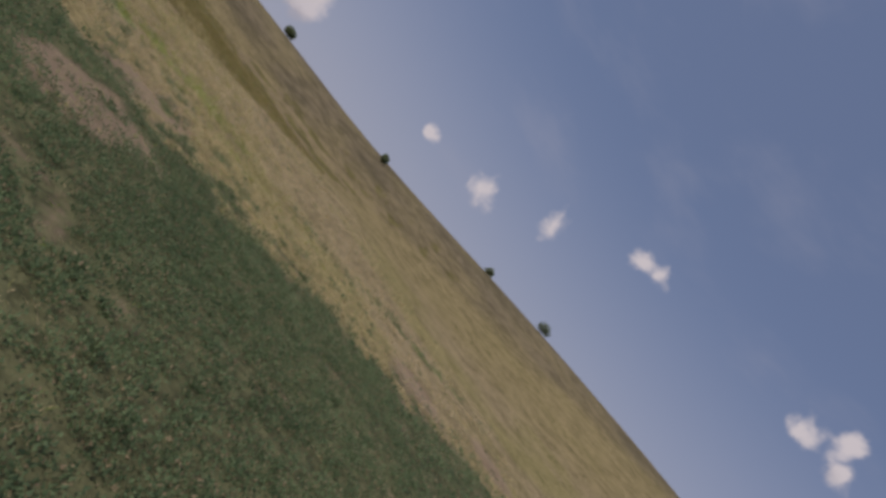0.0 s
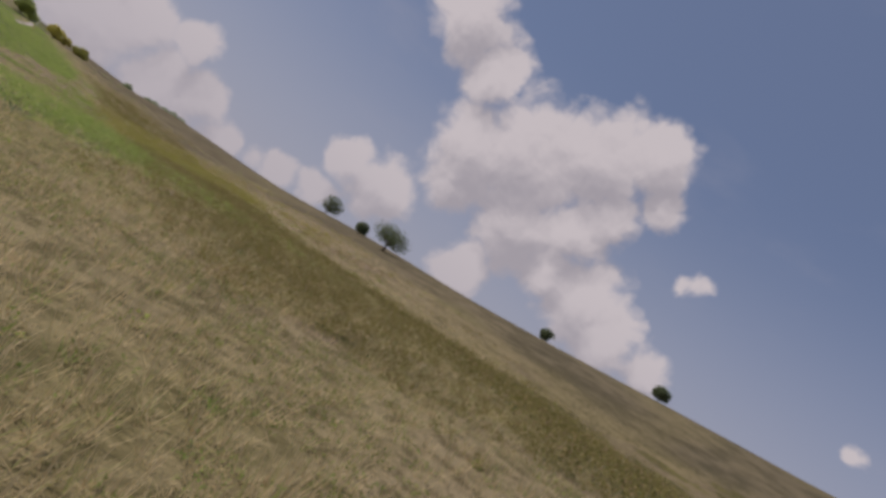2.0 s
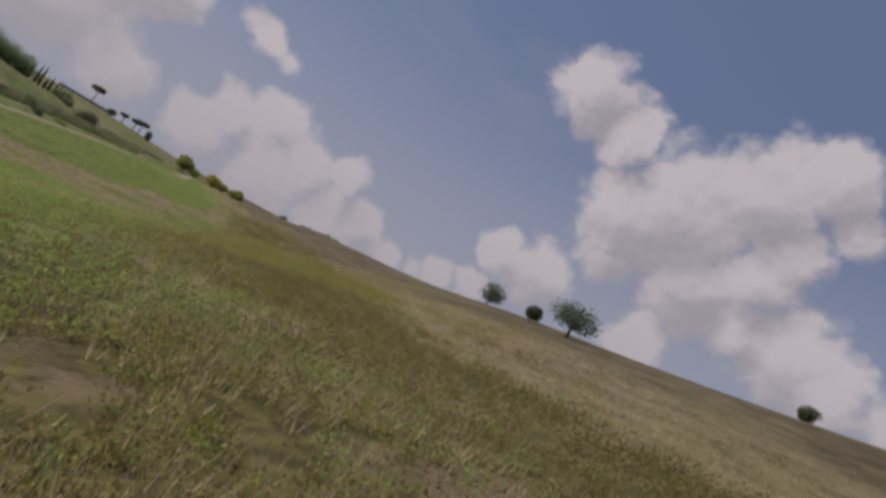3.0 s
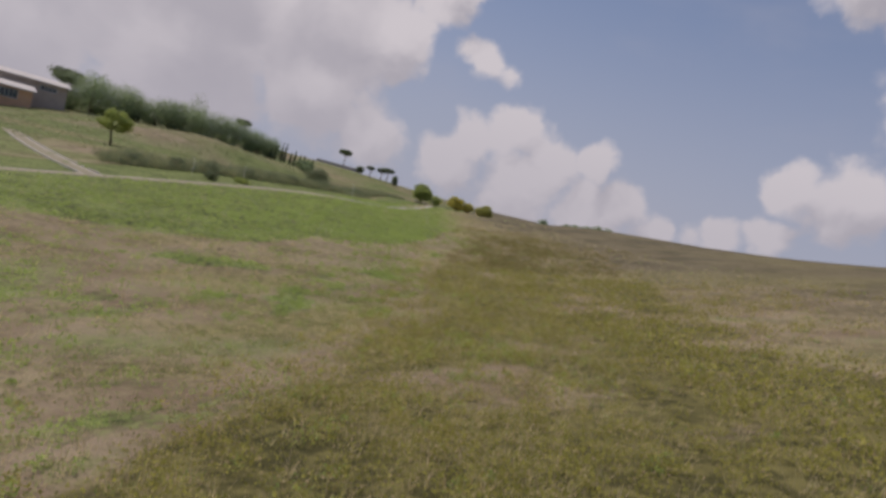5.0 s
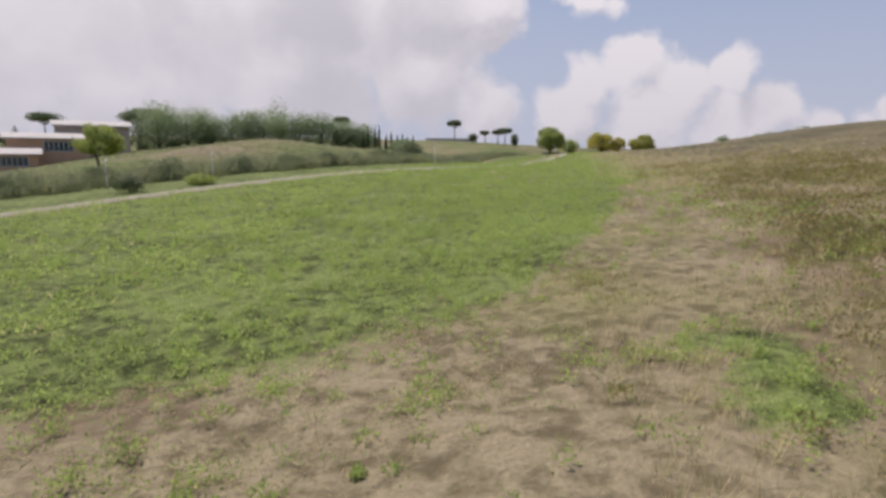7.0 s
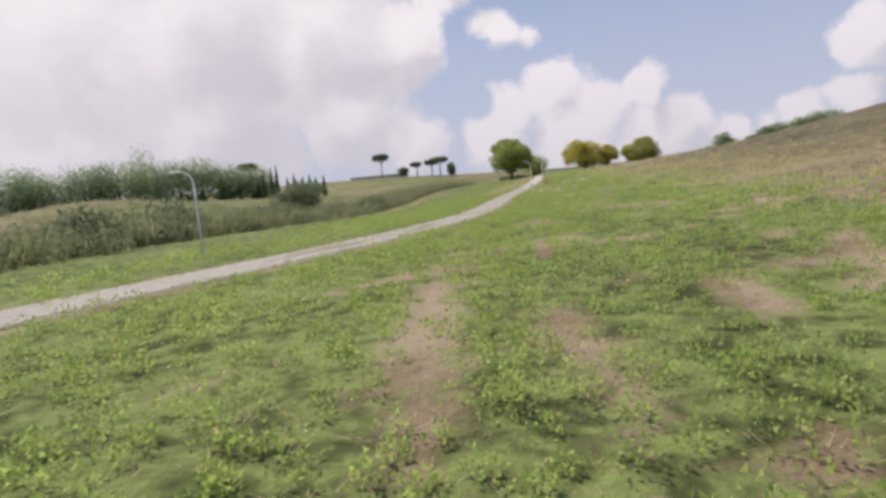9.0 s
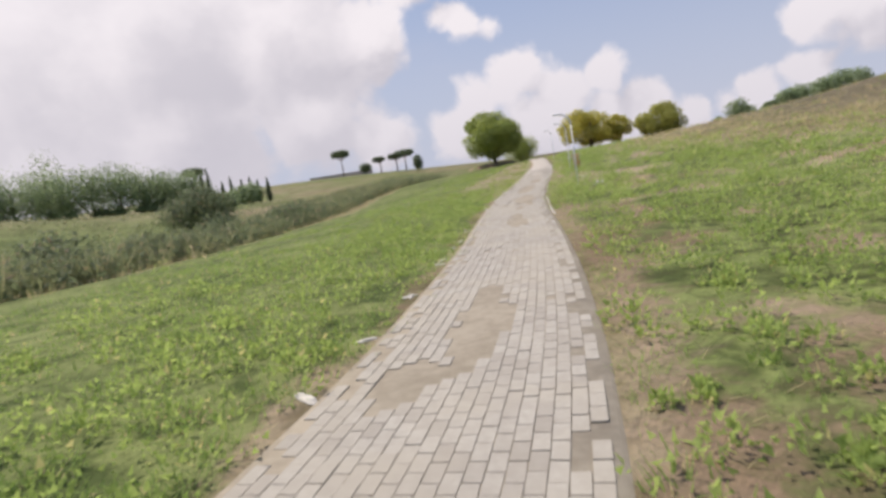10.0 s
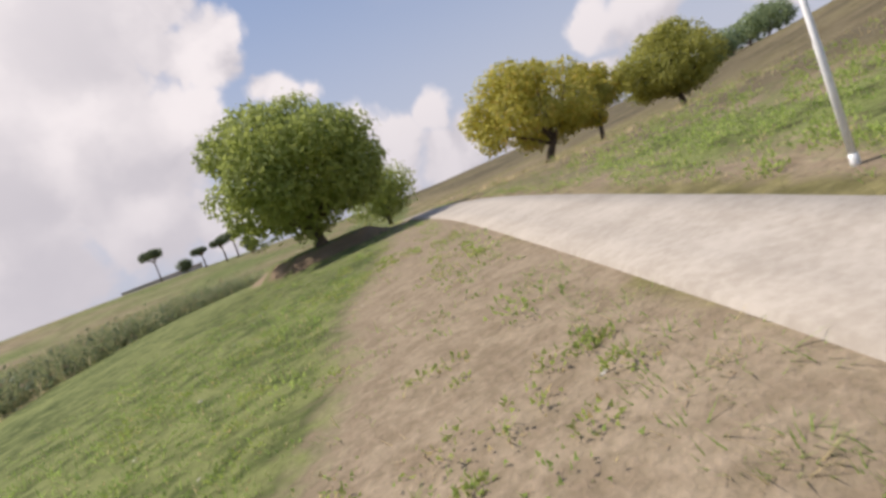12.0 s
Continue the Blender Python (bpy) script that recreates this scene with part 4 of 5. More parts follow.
def make_house(corner, turn, wide, deep, tall, wall, label):
    h = thing("house", corner, label, "house", "houses on the hill", turn)
    slab("wall", (wide, deep, tall + 6), (-wide / 2, deep / 2, tall / 2 - 3), wall, h)
    bm = bmesh.new()
    for x in (-wide - 0.6, 0.6):
        for y, z in ((-0.6, tall), (deep / 2, tall + 1.6), (deep + 0.6, tall), (deep + 0.6, tall - 0.25), (-0.6, tall - 0.25)):
            bm.verts.new((x, y, z))
    bm.verts.ensure_lookup_table()
    v = bm.verts
    for f in ((0, 1, 6, 5), (1, 2, 7, 6), (2, 3, 8, 7), (4, 0, 5, 9), (3, 4, 9, 8), (0, 4, 3, 2, 1), (5, 6, 7, 8, 9)):
        bm.faces.new([v[i] for i in f])
    part("roof", from_bm("roof", bm, ROOF), h)
    for k in range(int(wide // 4)):
        make_window(h, -2.2 - 4 * k, tall * 0.62, 1.5, 1.8, 2)


make_house((-100, 366, -2.3), 40, 11, 9, 6.0, STUCCO_PALE, "pale beige house on the hill")
make_house((-108, 354, -3.0), 40, 12, 9, 6.2, STUCCO_RED, "faded red house on the hill")
low = thing("white_building", (50, 655, ground(50, 655)), "long low white building under distant pines", "building")
slab("wall", (42, 8, 2.6), (0, 0, 1.3), FASCIA, low)
slab("roof", (43, 9, 0.3), (0, 0, 2.75), FASCIA, low)


# ---------- low shrubs by the path ----------
make_tree("shrub", (62.0, 204.6), (1.3, 0.95, 0.85), 12, LEAF_BRAMBLE, BARK, "dark green rounded shrub beside the path", 1500, 0.12, 251, "shrub", "shrubs by the path", limbs=3)
make_tree("shrub", (66.4, 209.0), (1.7, 0.6, 0.5), 12, LEAF_GREEN, BARK, "low spreading bright green shrub beside the path", 1500, 0.12, 252, "shrub", "shrubs by the path", limbs=3)


# ---------- conifers behind the school ----------
def make_cedar(place, tall, wide, seed):
    """A pointed conifer with ragged, drooping tiers."""
    rng = np.random.default_rng(seed)
    tree = thing("cedar", (place[0], place[1], ground(*place) - 0.2), "pointed conifer with ragged tiers behind the school", "tree", "conifers behind the school")
    part("trunk", tubes("trunk", [([(0, 0, 0), (0, 0, tall * 0.6), (0, 0, tall * 0.99)], [0.3, 0.16, 0.04])], PINE_BARK, 7), tree)
    centres, radii = [], []
    for s in np.linspace(0.18, 0.98, 11):
        r = wide * (1 - s) ** 0.8 + 0.25
        for k in range(5):
            a = 2 * math.pi * (k + rng.random()) / 5
            centres.append((r * 0.55 * math.cos(a), r * 0.55 * math.sin(a), tall * s - 0.15 * r))
            radii.append((r * 0.5, r * 0.5, tall * 0.022))
    verts, faces = leaf_cloud(rng, centres, radii, 1700, 0.3, 0.8)
    part("crown", mesh_of("crown", verts, faces, LEAF_DARK), tree)


make_cedar((-149, 431), 9.0, 3.2, 231)
make_cedar((-132, 440), 7.0, 2.4, 232)
make_tree("tree", (-146, 421), (3.4, 3.0, 3.4), 12, LEAF_DARK, PINE_BARK, "dark bushy evergreen behind the school", 1400, 0.4, 233)
make_tree("tree", (-138, 418), (4.0, 2.4, 2.6), 12, LEAF_DARK, PINE_BARK, "low spreading dark evergreen behind the school", 1400, 0.4, 234)


# ---------- small things by the path ----------
NET = plain("faded_orange_plastic_net", (0.72, 0.36, 0.15), 0.7, 0, 20.0, 0.25, 0.1, 0.003)
STAKE = plain("weathered_grey_stake", (0.5, 0.46, 0.4), 0.9, 0, 14.0, 0.25, 0.3, 0.005)


def make_barrier(place, turn):
    """A short stretch of open plastic netting between two stakes."""
    b = thing("safety_net", (place[0], place[1], ground(*place) - 0.03), "faded orange plastic net on two stakes beside a lamp", "barrier", "", turn)
    for x in (-0.2, 0.2):
        part("stake", tubes("stake", [([(x, 0, 0), (x * 1.04, 0.01, 1.12)], [0.022, 0.018])], STAKE, 7), b, "pale weathered stake")
    runs = []
    for k in range(7):
        x = -0.18 + 0.06 * k
        runs.append(([(x, 0.01, 0.12), (x, 0.035, 0.5), (x, 0.0, 0.95)], [0.014] * 3))
    for k in range(11):
        z = 0.12 + 0.083 * k
        runs.append(([(-0.2, 0, z), (0, 0.03, z - 0.02), (0.2, 0, z)], [0.014] * 3))
    part("net", tubes("net", runs, NET, 5), b, "faded orange open plastic net")


def make_stone(place, size, seed, label):
    rng = np.random.default_rng(seed)
    bm = bmesh.new()
    bmesh.ops.create_icosphere(bm, subdivisions=2, radius=1.0)
    for v in bm.verts:
        v.co = Vector((v.co.x * size[0], v.co.y * size[1], v.co.z * size[2])) * (0.8 + 0.35 * rng.random())
    ob = new("stone", from_bm("stone", bm, KERB))
    ob.matrix_world = pose(place[0], place[1], ground(*place) + size[2] * 0.3, 0, 0, 360 * rng.random())
    tagged(ob, label, "stone", "stones beside the path")


make_barrier((106.38, 284.0), -11)
for k, (x, y, a, b, c) in enumerate(((104.5, 276.2, 0.34, 0.2, 0.07), (104.2, 275.6, 0.12, 0.1, 0.06), (103.5, 270.9, 0.24, 0.15, 0.08), (105.6, 274.6, 0.13, 0.1, 0.06), (103.2, 270.6, 0.1, 0.08, 0.05))):
    make_stone((x, y), (a, b, c), 300 + k, "pale rough stone lying in the grass" if a > 0.15 else "small pale broken stone by the path")


# ---------- plants that nobody could count ----------
SWATH, _ = dense([(4, -1), (25, 1), (44, 9), (60, 21), (72, 38), (84, 70), (92, 100), (95, 140), (95, 170), (94, 211), (95, 235), (97, 258), (100, 280), (107, 306), (112, 322)], 2.0)


def sow(rng, count, reach, power=1.0):
    """Random places in a swath over the fields, thicker towards its middle; with the offset from the middle."""
    k = rng.integers(0, len(SWATH) - 1, count)
    a = 2 * math.pi * rng.random(count)
    r = reach * rng.random(count) ** power
    p = SWATH[k] + np.stack([np.cos(a), np.sin(a)], 1) * r[:, None]
    return p[:, 0], p[:, 1], r


def clumps(rng, x, y, spread, tall, leaves, leaf, up=1.1):
    """Leafy clumps: leaves round each place, on a low dome."""
    n = len(x)
    z = height(x, y)
    grow = (0.6 + 0.8 * rng.random(n))[:, None]
    way = rng.normal(size=(n, leaves, 3))
    way /= np.linalg.norm(way, axis=2)[..., None]
    way[..., 2] = np.abs(way[..., 2])
    at = np.stack([x, y, z], 1)[:, None] + way * (0.45 + 0.55 * rng.random((n, leaves, 1))) * np.stack([spread * grow, spread * grow, tall * grow], 2)
    normal = way * 0.4 + rng.normal(size=way.shape) * 0.35 + (0, 0, up)
    normal /= np.linalg.norm(normal, axis=2)[..., None]
    a = np.cross(normal, rng.normal(size=way.shape))
    a /= np.linalg.norm(a, axis=2)[..., None]
    b = np.cross(normal, a)
    s = leaf * (0.6 + 0.8 * rng.random((n, leaves, 1)))
    verts = np.stack([at - a * s, at + b * s * 0.5 - normal * s * 0.2, at + a * s, at - b * s * 0.5 - normal * s * 0.2], 2).reshape(-1, 3)
    return verts, np.arange(n * leaves * 4).reshape(-1, 4)


def blades(rng, x, y, spread, tall, count, wide, lean=0.5):
    """Tufts of narrow blades that lean outwards."""
    n = len(x)
    z = height(x, y) - 0.03
    a = 2 * math.pi * rng.random((n, count))
    out = np.stack([np.cos(a), np.sin(a), 0 * a], 2)
    foot = np.stack([x, y, z], 1)[:, None] + out * spread * rng.random((n, count, 1))
    h = tall * (0.5 + 0.7 * rng.random((n, count, 1))) * (0.7 + 0.6 * rng.random((n, 1, 1)))
    side = np.stack([-np.sin(a), np.cos(a), 0 * a], 2) * wide
    tip = foot + out * h * lean * (0.3 + rng.random((n, count, 1))) + (0, 0, 1) * h
    verts = np.stack([foot - side, foot + side, tip], 2).reshape(-1, 3)
    return verts, np.arange(n * count * 3).reshape(-1, 3)


def plant(name, made, mat, label, category):
    tagged(new(name, mesh_of(name, *made, mat)), label, category, kind="stuff")


def off_path(x, y):
    return np.abs(beside(x, y)) > HALF_WIDTH + 0.2


def sprays(rng, x, y, spread, tall, leaves, leaf, up=0.5, grown=None):
    """Bushy plants of narrow three-cornered leaves, on domes of uneven height."""
    n = len(x)
    grow = (0.55 + 0.9 * rng.random(n)) * (1.0 if grown is None else grown)
    size = np.stack([spread * grow, spread * grow, tall * grow], 1)[:, None]
    way = rng.normal(size=(n, leaves, 3))
    way /= np.linalg.norm(way, axis=2)[..., None]
    way[..., 2] = np.abs(way[..., 2])
    at = np.stack([x, y, height(x, y) - 0.02], 1)[:, None] + way * (0.3 + 0.7 * rng.random((n, leaves, 1)) ** 0.6) * size
    along = way * 0.8 + rng.normal(size=way.shape) * 0.45 + (0, 0, up)
    along /= np.linalg.norm(along, axis=2)[..., None]
    across = np.cross(along, rng.normal(size=way.shape))
    across /= np.linalg.norm(across, axis=2)[..., None]
    s = leaf * (0.6 + 0.8 * rng.random((n, leaves, 1)))
    verts = np.stack([at - across * s * 0.5, at + across * s * 0.5, at + along * s * 1.4], 2).reshape(-1, 3)
    return verts, np.arange(n * leaves * 3).reshape(-1, 3)


def make_plants():
    rng = np.random.default_rng(5)
    # near the flight: a fine sowing, with another wider one round it
    x, y, r = sow(rng, 110000, 12, 0.62)
    crop, scrub, dry, lawn, west, rank, heath = covers(x, y)
    ok = off_path(x, y) | (y < 150)
    pick, tall = rng.random(len(x)), 0.85 + 0.5 * drift(x, y, 1.3, 2.8)
    low_slope = (y <= 32) & (x <= 44)
    keep = ok & (pick < crop * 0.36) & ~low_slope & (y > 45)
    plant("crop_plants", sprays(rng, x[keep], y[keep], 0.3, 0.42, 46, 0.04, 0.45, tall[keep]), LEAF_CROP, "leafy green fodder crop in patchy rows", "crop")
    keep = ok & (pick < crop * 0.5) & low_slope
    plant("crop_plants", sprays(rng, x[keep], y[keep], 0.38, 0.5, 48, 0.05, 0.4, tall[keep]), LEAF_CROP_DARK, "dark green leafy crop low on the hillside", "crop")
    keep = ok & (pick < crop * 0.4) & (y <= 45) & ~low_slope
    plant("crop_plants", sprays(rng, x[keep], y[keep], 0.34, 0.3, 30, 0.045, 0.4, tall[keep]), LEAF_WEED, "green weedy strip across the dry slope", "crop")
    bush = 0.7 + 0.8 * np.clip(drift(x, y, 2.4, 7.1) + 0.3, 0, 1)
    for low, high, leaf, label in ((-90, 82, LEAF_SCRUB_DARK, "brownish olive knee-high scrub on the slope"), (158, 400, LEAF_SCRUB_DARK, "brown-olive scrub past the field's edge"), (82, 158, LEAF_SCRUB, "yellow-green knee-high scrub beside the field")):
        keep = ok & (pick < scrub * 0.21) & (y > low) & (y <= high)
        plant("scrub_plants", sprays(rng, x[keep], y[keep], 0.5, 0.62, 72, 0.042, 0.7, bush[keep]), leaf, label, "scrub")
    slope = np.clip((62 - y) / 10, 0, 1) * (x > 36)
    keep = ok & (rng.random(len(x)) < np.clip(scrub * 0.42 + slope * (1 - crop) * 0.55 + dry * (x > 97) * (y > 80) * (y < 172) * 0.5, 0, 1) * (0.4 + 0.6 * (drift(x, y, 1.8, 5.1) > -0.1)))
    plant("tall_dry_grass", blades(rng, x[keep], y[keep], 0.22, 0.38, 10, 0.0075, 0.65), LEAF_STRAW, "tall dry straw-coloured grass in tufts", "grass")
    keep = ok & (rng.random(len(x)) < dry * 0.5)
    plant("dry_grass", blades(rng, x[keep], y[keep], 0.3, 0.085, 8, 0.009, 2.6), LEAF_STRAW, "short dry stubble and fallen straw", "grass")
    keep = ok & (rng.random(len(x)) < lawn * 0.4)
    plant("short_grass", blades(rng, x[keep], y[keep], 0.3, 0.12, 10, 0.01, 1.3), LEAF_LAWN, "short green grass beside the path", "grass")
    keep = ok & (rng.random(len(x)) < lawn * 0.5 * (drift(x, y, 1.1, 6.1) + 0.4 * drift(x, y, 0.5, 2.2) > -0.1)) & (y > 160)
    plant("turf", sprays(rng, x[keep], y[keep], 0.32, 0.1, 20, 0.026, 0.5), LEAF_LAWN, "low hummocks of green turf beside the path", "grass")
    keep = ok & (y < 156) & (x > 44) & (x < 102) & (scrub < 0.4) & (rng.random(len(x)) < np.where(y < 70, 0.26, 0.34) * (drift(x, y, 1.7, 5.5) + 0.4 * drift(x, y, 0.6, 1.5) > 0.0))
    plant("rank_weeds", sprays(rng, x[keep], y[keep], 0.38, 0.2, 24, 0.036, 0.4), LEAF_RANK, "rank olive-green weeds on old stubble", "weeds")
    keep = ok & (y > 126) & (y < 166) & (x < 99) & (scrub < 0.4) & (pick < 0.4 * (drift(x, y, 1.5, 3.9) + 0.5 * drift(x, y, 0.6, 6.9) > 0.32))
    plant("crop_plants", sprays(rng, x[keep], y[keep], 0.32, 0.32, 46, 0.036, 0.4, tall[keep]), LEAF_CROP, "scattered green crop plants on old stubble", "crop")
    keep = ok & (rng.random(len(x)) < (1 - np.clip(crop + scrub + lawn, 0, 1)) * 0.05 * (1 + 2 * (drift(x, y, 1.6, 2.5) > 0.3)))
    plant("weeds", sprays(rng, x[keep], y[keep], 0.17, 0.1, 16, 0.028), LEAF_LAWN, "low green weeds on bare soil", "weeds")
    # farther from the flight
    x, y, r = sow(rng, 110000, 46, 0.62)
    gap = np.min(np.hypot(x[:, None] - SWATH[None, ::3, 0], y[:, None] - SWATH[None, ::3, 1]), axis=1)
    away = gap > 10
    x, y, gap = x[away], y[away], gap[away]
    crop, scrub, dry, lawn, west, rank, heath = covers(x, y)
    ok = off_path(x, y) | (y < 150)
    pick, tall = rng.random(len(x)), 0.8 + 0.45 * drift(x, y, 1.3, 2.8)
    low_slope = (y <= 32) & (x <= 44)
    keep = ok & (pick < crop) & ~low_slope & (y > 45) & (beside(x, y) > -7)
    plant("crop_plants", sprays(rng, x[keep], y[keep], 0.46, 0.32, 18, 0.07, 0.45, tall[keep]), LEAF_CROP, "green fodder crop over the wide field", "crop")
    keep = ok & (pick < crop) & (low_slope | (y <= 45))
    plant("crop_plants", sprays(rng, x[keep], y[keep], 0.52, 0.4, 17, 0.085, 0.4, tall[keep]), LEAF_CROP_DARK, "dark green leafy crop along the lower slope", "crop")
    for low, high, leaf, label in ((-90, 82, LEAF_SCRUB_DARK, "brownish olive scrub along the contour"), (158, 400, LEAF_SCRUB_DARK, "brown-olive scrub under the hill"), (82, 158, LEAF_SCRUB, "yellow-green scrub over the rise")):
        keep = ok & (pick < scrub * 0.6) & (y > low) & (y <= high)
        plant("scrub_plants", sprays(rng, x[keep], y[keep], 0.7, 0.6, 22, 0.085, 0.6), leaf, label, "scrub")
    keep = ok & (rng.random(len(x)) < np.clip(dry * 0.4 + scrub * 0.2, 0, 1) * (1 - 0.9 * heath)) & (x > 36)
    plant("tall_dry_grass", blades(rng, x[keep], y[keep], 0.5, 0.34, 10, 0.016, 0.9), LEAF_STRAW, "dry grass over the wide slope", "grass")
    # broad weeds on the trodden soil
    k = rng.integers(0, len(PATH_MID), 5200)
    off = -(1.3 + 6.7 * rng.random(5200) ** 1.2)
    wx, wy = PATH_MID[k, 0] + PATH_WAY[k, 1] * off, PATH_MID[k, 1] - PATH_WAY[k, 0] * off
    keep = (wy > 272) & (wy < 322) & (drift(wx, wy, 0.9, 6.6) + 0.5 * drift(wx, wy, 0.4, 2.6) > 0.12)
    plant("weeds", sprays(rng, wx[keep], wy[keep], 0.22, 0.14, 44, 0.03, 0.4), LEAF_WEED, "bright green broad weeds on trodden soil", "weeds")
    # the ragged verge of the path
    k = rng.integers(0, len(PATH_MID), 7000)
    side = np.where(rng.random(7000) < 0.5, -1, 1) * (HALF_WIDTH + 0.12 + 0.5 * rng.random(7000) ** 1.5)
    vx, vy = PATH_MID[k, 0] + PATH_WAY[k, 1] * side + rng.normal(size=7000) * 0.1, PATH_MID[k, 1] - PATH_WAY[k, 0] * side + rng.normal(size=7000) * 0.25
    keep = drift(vx, vy, 0.9, 3.0) > -0.2
    plant("verge_grass", blades(rng, vx[keep], vy[keep], 0.14, 0.1, 10, 0.008, 1.6), LEAF_LAWN, "ragged grass along the path's edge", "grass")


def make_reeds():
    rng = np.random.default_rng(9)
    line, way = dense([(46, 202), (52, 206), (60, 214), (69, 223), (76, 235), (80, 247), (82, 258), (82.8, 272), (84, 287), (87, 305), (91, 328), (98, 350), (104, 372)], 0.5)
    n = 14000
    k = rng.integers(0, len(line), n)
    off = 15 * rng.random(n) ** 1.2
    x, y = line[k, 0] - way[k, 1] * off + rng.normal(size=n) * 0.5, line[k, 1] + way[k, 0] * off + rng.normal(size=n) * 0.5
    tall = (0.75 + 0.35 * drift(x, y, 6.0, 3.0)) * np.clip(0.35 + off / 6, 0.35, 1)
    keep = rng.random(n) < np.clip(tall, 0.1, 0.8) * (0.6 + 0.5 * (drift(x, y, 7.0, 6.0) > -0.2))
    plant("reeds", blades(rng, x[keep], y[keep], 0.6, 1.6, 13, 0.02, 0.75), LEAF_REED, "tall dense reeds along a ditch", "reeds")
    keep = rng.random(n) < np.where(off < 5, 0.62, 0.3) * (drift(x, y, 4.0, 1.0) > -0.6)
    plant("brambles", clumps(rng, x[keep], y[keep], 0.85, 1.6, 11, 0.165, 0.5), LEAF_BRAMBLE, "dark green brambles among the reeds", "bramble")
    # rough growth over the slope beyond the reeds
    n = 9000
    x, y = -60 + 150 * rng.random(n), 225 + 190 * rng.random(n)
    keep = (beside(x, y) < -26) & (covers(x, y)[4] > 0.5) & (drift(x, y, 8.0, 4.0) > -0.35)
    plant("meadow_growth", clumps(rng, x[keep], y[keep], 0.7, 0.55, 5, 0.24, 0.8), LEAF_REED, "rough yellow-green growth on the far slope", "grass")


for k, (x, y) in enumerate(dense([(48, 207), (60, 217), (69, 226), (75, 238), (79, 251), (80.5, 268), (82, 287), (86, 312)], 7.0)[0]):
    rng = np.random.default_rng(260 + k)
    grow = 0.75 + 0.5 * rng.random()
    make_tree("shrub", (x - 1.2 + rng.normal() * 0.8, y + 1.0 + rng.normal()), (2.1 * grow, 1.3 * grow, 1.15 * grow), 9, LEAF_BRAMBLE, BARK, "dark green shrub in the belt along the ditch", 900, 0.17, 260 + k, "shrub", "shrubs along the ditch", limbs=3)
make_plants()
make_reeds()


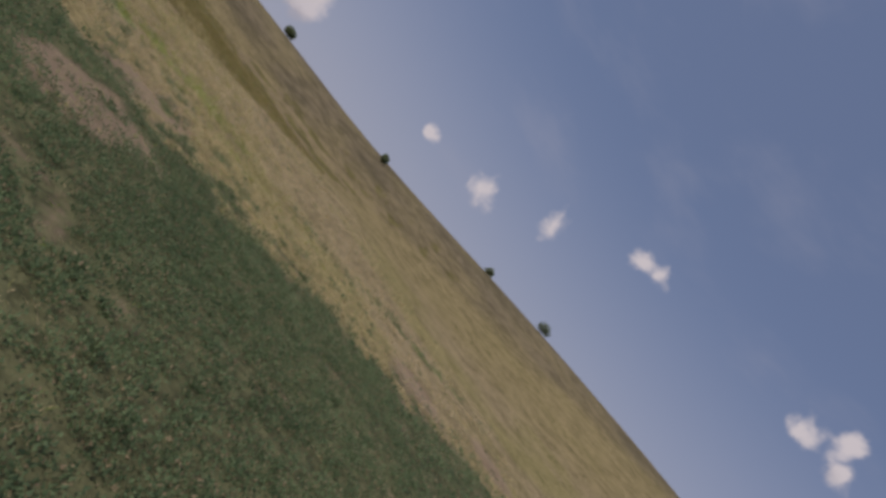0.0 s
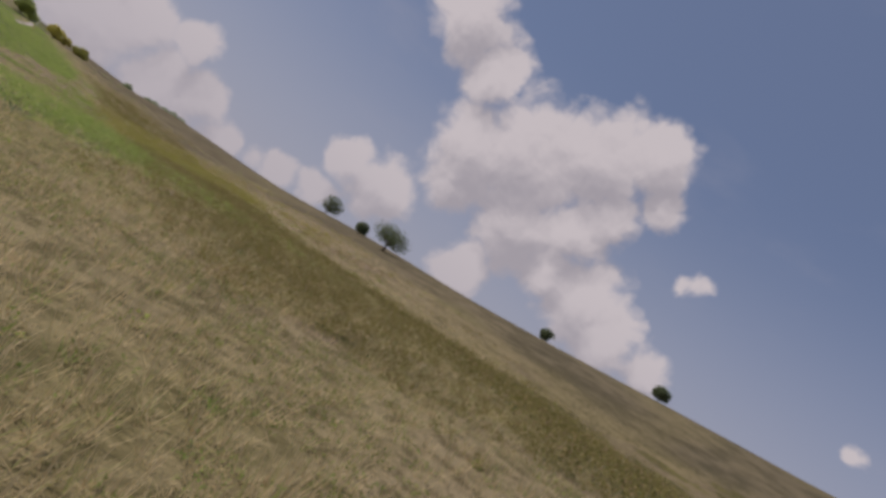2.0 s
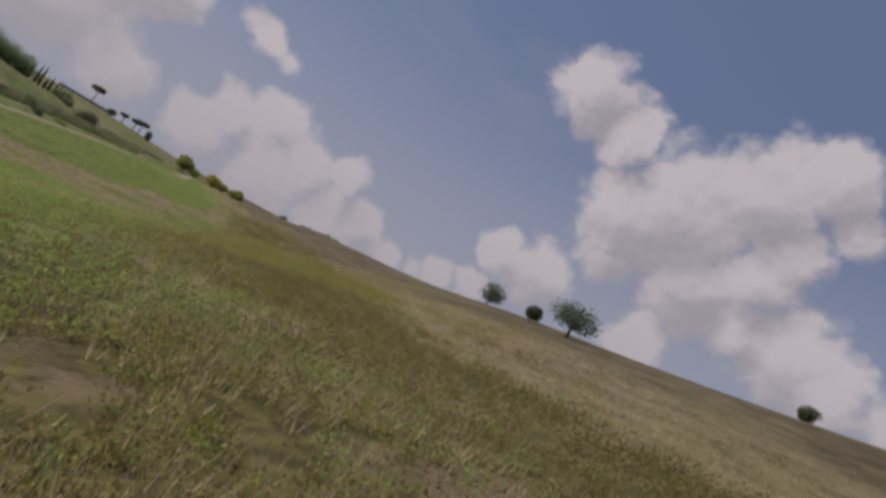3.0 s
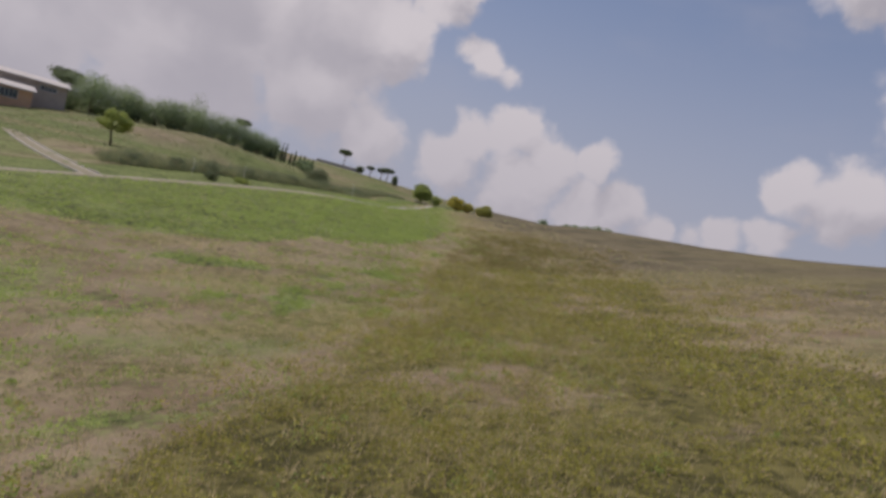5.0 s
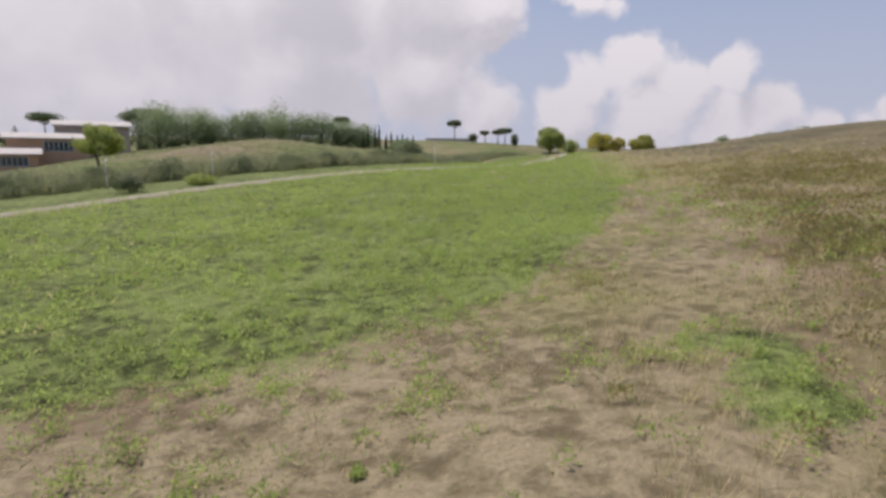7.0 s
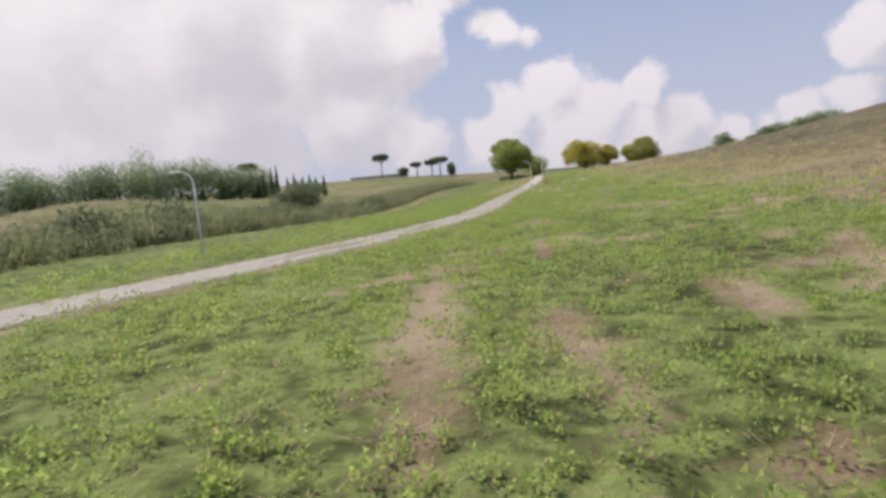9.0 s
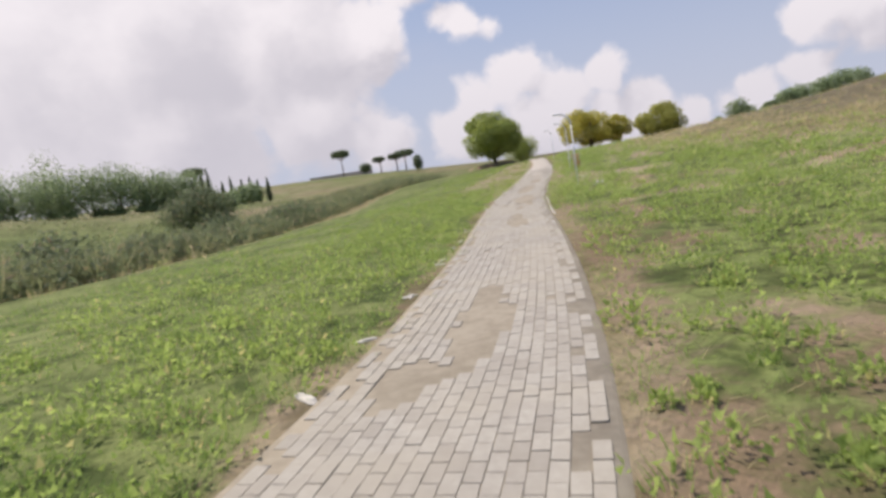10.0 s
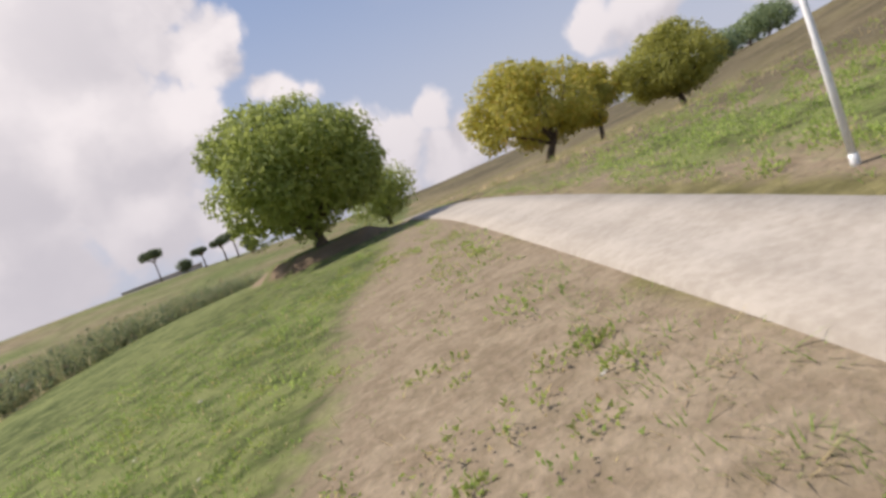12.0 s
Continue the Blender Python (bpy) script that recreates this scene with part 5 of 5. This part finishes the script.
# ---------- kerbs and pavers ----------
def make_paving():
    rng = np.random.default_rng(3)
    mid, way = dense(PATH, PAVER_LONG)
    right = np.stack([way[:, 1], -way[:, 0]], 1)
    columns = int(2 * HALF_WIDTH / PAVER_ACROSS)
    bm = bmesh.new()
    box(bm, (PAVER_ACROSS - 0.007, PAVER_LONG - 0.008, 0.06), (0, 0, 0), 0.002)
    stone = from_bm("paver", bm, PAVER)
    bm = bmesh.new()
    box(bm, (PAVER_ACROSS - 0.007, PAVER_LONG - 0.008, 0.06))
    shape = np.array([v.co for v in bm.verts])
    quads = [tuple(v.index for v in f.verts) for f in bm.faces if f.normal.z > -0.5]
    bm.free()
    near, rest = [], []
    for i in range(2, len(mid) - 2):
        if not 226 < mid[i, 1] < 303:
            continue
        for c in range(columns):
            across = (c - (columns - 1) / 2) * PAVER_ACROSS
            if soil_patch(mid[i, 1], across) or rng.random() < 0.012 + 1.0 / (1 + math.exp(-(mid[i, 1] - 292) / 2.5)) or (abs(across) > HALF_WIDTH - 0.25 and rng.random() < 0.25):
                continue
            shift = (0.5 if c % 2 else 0.0) * PAVER_LONG
            p = mid[i] + right[i] * across + way[i] * shift
            spot = (p[0], p[1], ground(*p) + 0.012 + 0.0015 * rng.normal(), math.atan2(-way[i, 0], way[i, 1]) + 0.012 * rng.normal(),
                    (ground(*(p + way[i] * 0.2)) - ground(*(p - way[i] * 0.2))) / 0.4, (ground(*(p + right[i] * 0.2)) - ground(*(p - right[i] * 0.2))) / 0.4)
            (near if 252 < p[1] < 259.5 and len(near) < 300 else rest).append(spot)
    for x, y, z, a, climb, lean in near:
        ob = new("paver", stone)
        ob.parent = path
        ob.matrix_basis = Matrix.Translation((x, y, z)) @ Matrix.Rotation(a, 4, "Z") @ Matrix.Rotation(math.atan(climb), 4, "X") @ Matrix.Rotation(-math.atan(lean), 4, "Y")
    rest = np.array(rest)
    ca, sa = np.cos(rest[:, 3])[:, None], np.sin(rest[:, 3])[:, None]
    verts = np.stack([rest[:, :1] + shape[None, :, 0] * ca - shape[None, :, 1] * sa, rest[:, 1:2] + shape[None, :, 0] * sa + shape[None, :, 1] * ca, rest[:, 2:3] + shape[None, :, 2] + shape[None, :, 1] * rest[:, 4:5] + shape[None, :, 0] * rest[:, 5:6]], 2)
    faces, k = [], len(shape)
    tri = [(q[0], q[j], q[j + 1]) for q in quads for j in range(1, len(q) - 1)]
    faces = (np.array(tri)[None] + (np.arange(len(rest)) * k)[:, None, None]).reshape(-1, 3)
    far = part("pavers", mesh_of("pavers", verts.reshape(-1, 3), faces, PAVER), path)
    tagged(far, kind="stuff")
    # kerb stones, sunk and broken here and there
    bm = bmesh.new()
    box(bm, (0.045, 0.9, 0.2), (0, 0, 0), 0.01)
    kerb = from_bm("kerb_stone", bm, KERB)
    line, along = dense(PATH, 1.0)
    for i in range(60, len(line) - 12):
        for side in (-1, 1):
            if drift(line[i, 0] + side * 40, line[i, 1], 2.4, 6.0) < (0.2 if line[i, 1] < 284 else 0.4):
                continue
            off = side * (HALF_WIDTH + 0.1) * (1 - 0.3 / (1 + math.exp(-(line[i, 1] - 297) / 2)))
            x, y = line[i, 0] + along[i, 1] * off, line[i, 1] - along[i, 0] * off
            ob = new("kerb_stone", kerb)
            ob.parent = path
            ob.matrix_basis = Matrix.Translation((x, y, ground(x, y) - (0.084 if y < 284 else 0.096) + 0.02 * rng.random())) @ Matrix.Rotation(math.atan2(-along[i, 0], along[i, 1]) + 0.04 * rng.normal(), 4, "Z")
    # pale edging along the side path
    line, along = dense(SIDE_PATH, 1.0)
    for i in range(2, len(line) - 14):
        for side in (-1.5, 1.5):
            x, y = line[i, 0] + along[i, 1] * side, line[i, 1] - along[i, 0] * side
            if drift(x, y, 2.0, 4.0) > -0.5:
                ob = new("kerb_stone", kerb)
                ob.parent = side_path
                ob.matrix_basis = Matrix.Translation((x, y, ground(x, y) + 0.06 + 0.04 * rng.random())) @ Matrix.Rotation(math.atan2(-along[i, 0], along[i, 1]), 4, "Z") @ Matrix.Diagonal((2.2, 1.0, 1.5, 1.0))
    # broken pale pieces along the paving's edge
    for k, y in enumerate(np.arange(244.5, 262, 1.3)):
        i = int(np.searchsorted(PATH_MID[:, 1], y + 0.4 * rng.normal()))
        off = -(HALF_WIDTH + 0.12 + 0.12 * rng.random())
        make_stone((PATH_MID[i, 0] + PATH_WAY[i, 1] * off, PATH_MID[i, 1] - PATH_WAY[i, 0] * off), (0.03 + 0.025 * rng.random(), 0.1 + 0.12 * rng.random(), 0.022), 330 + k, "small pale broken stone by the path")
    # pale stones on the bare soil
    n = 320
    k = rng.integers(0, len(PATH_MID), n)
    off = -(1.4 + 5.5 * rng.random(n))
    x, y = PATH_MID[k, 0] + PATH_WAY[k, 1] * off, PATH_MID[k, 1] - PATH_WAY[k, 0] * off
    keep = (y > 268) & (y < 325)
    plant("pebbles", clumps(rng, x[keep], y[keep], 0.035, 0.025, 7, 0.022), KERB, "scattered pale pebbles on bare soil", "pebbles")


make_paving()
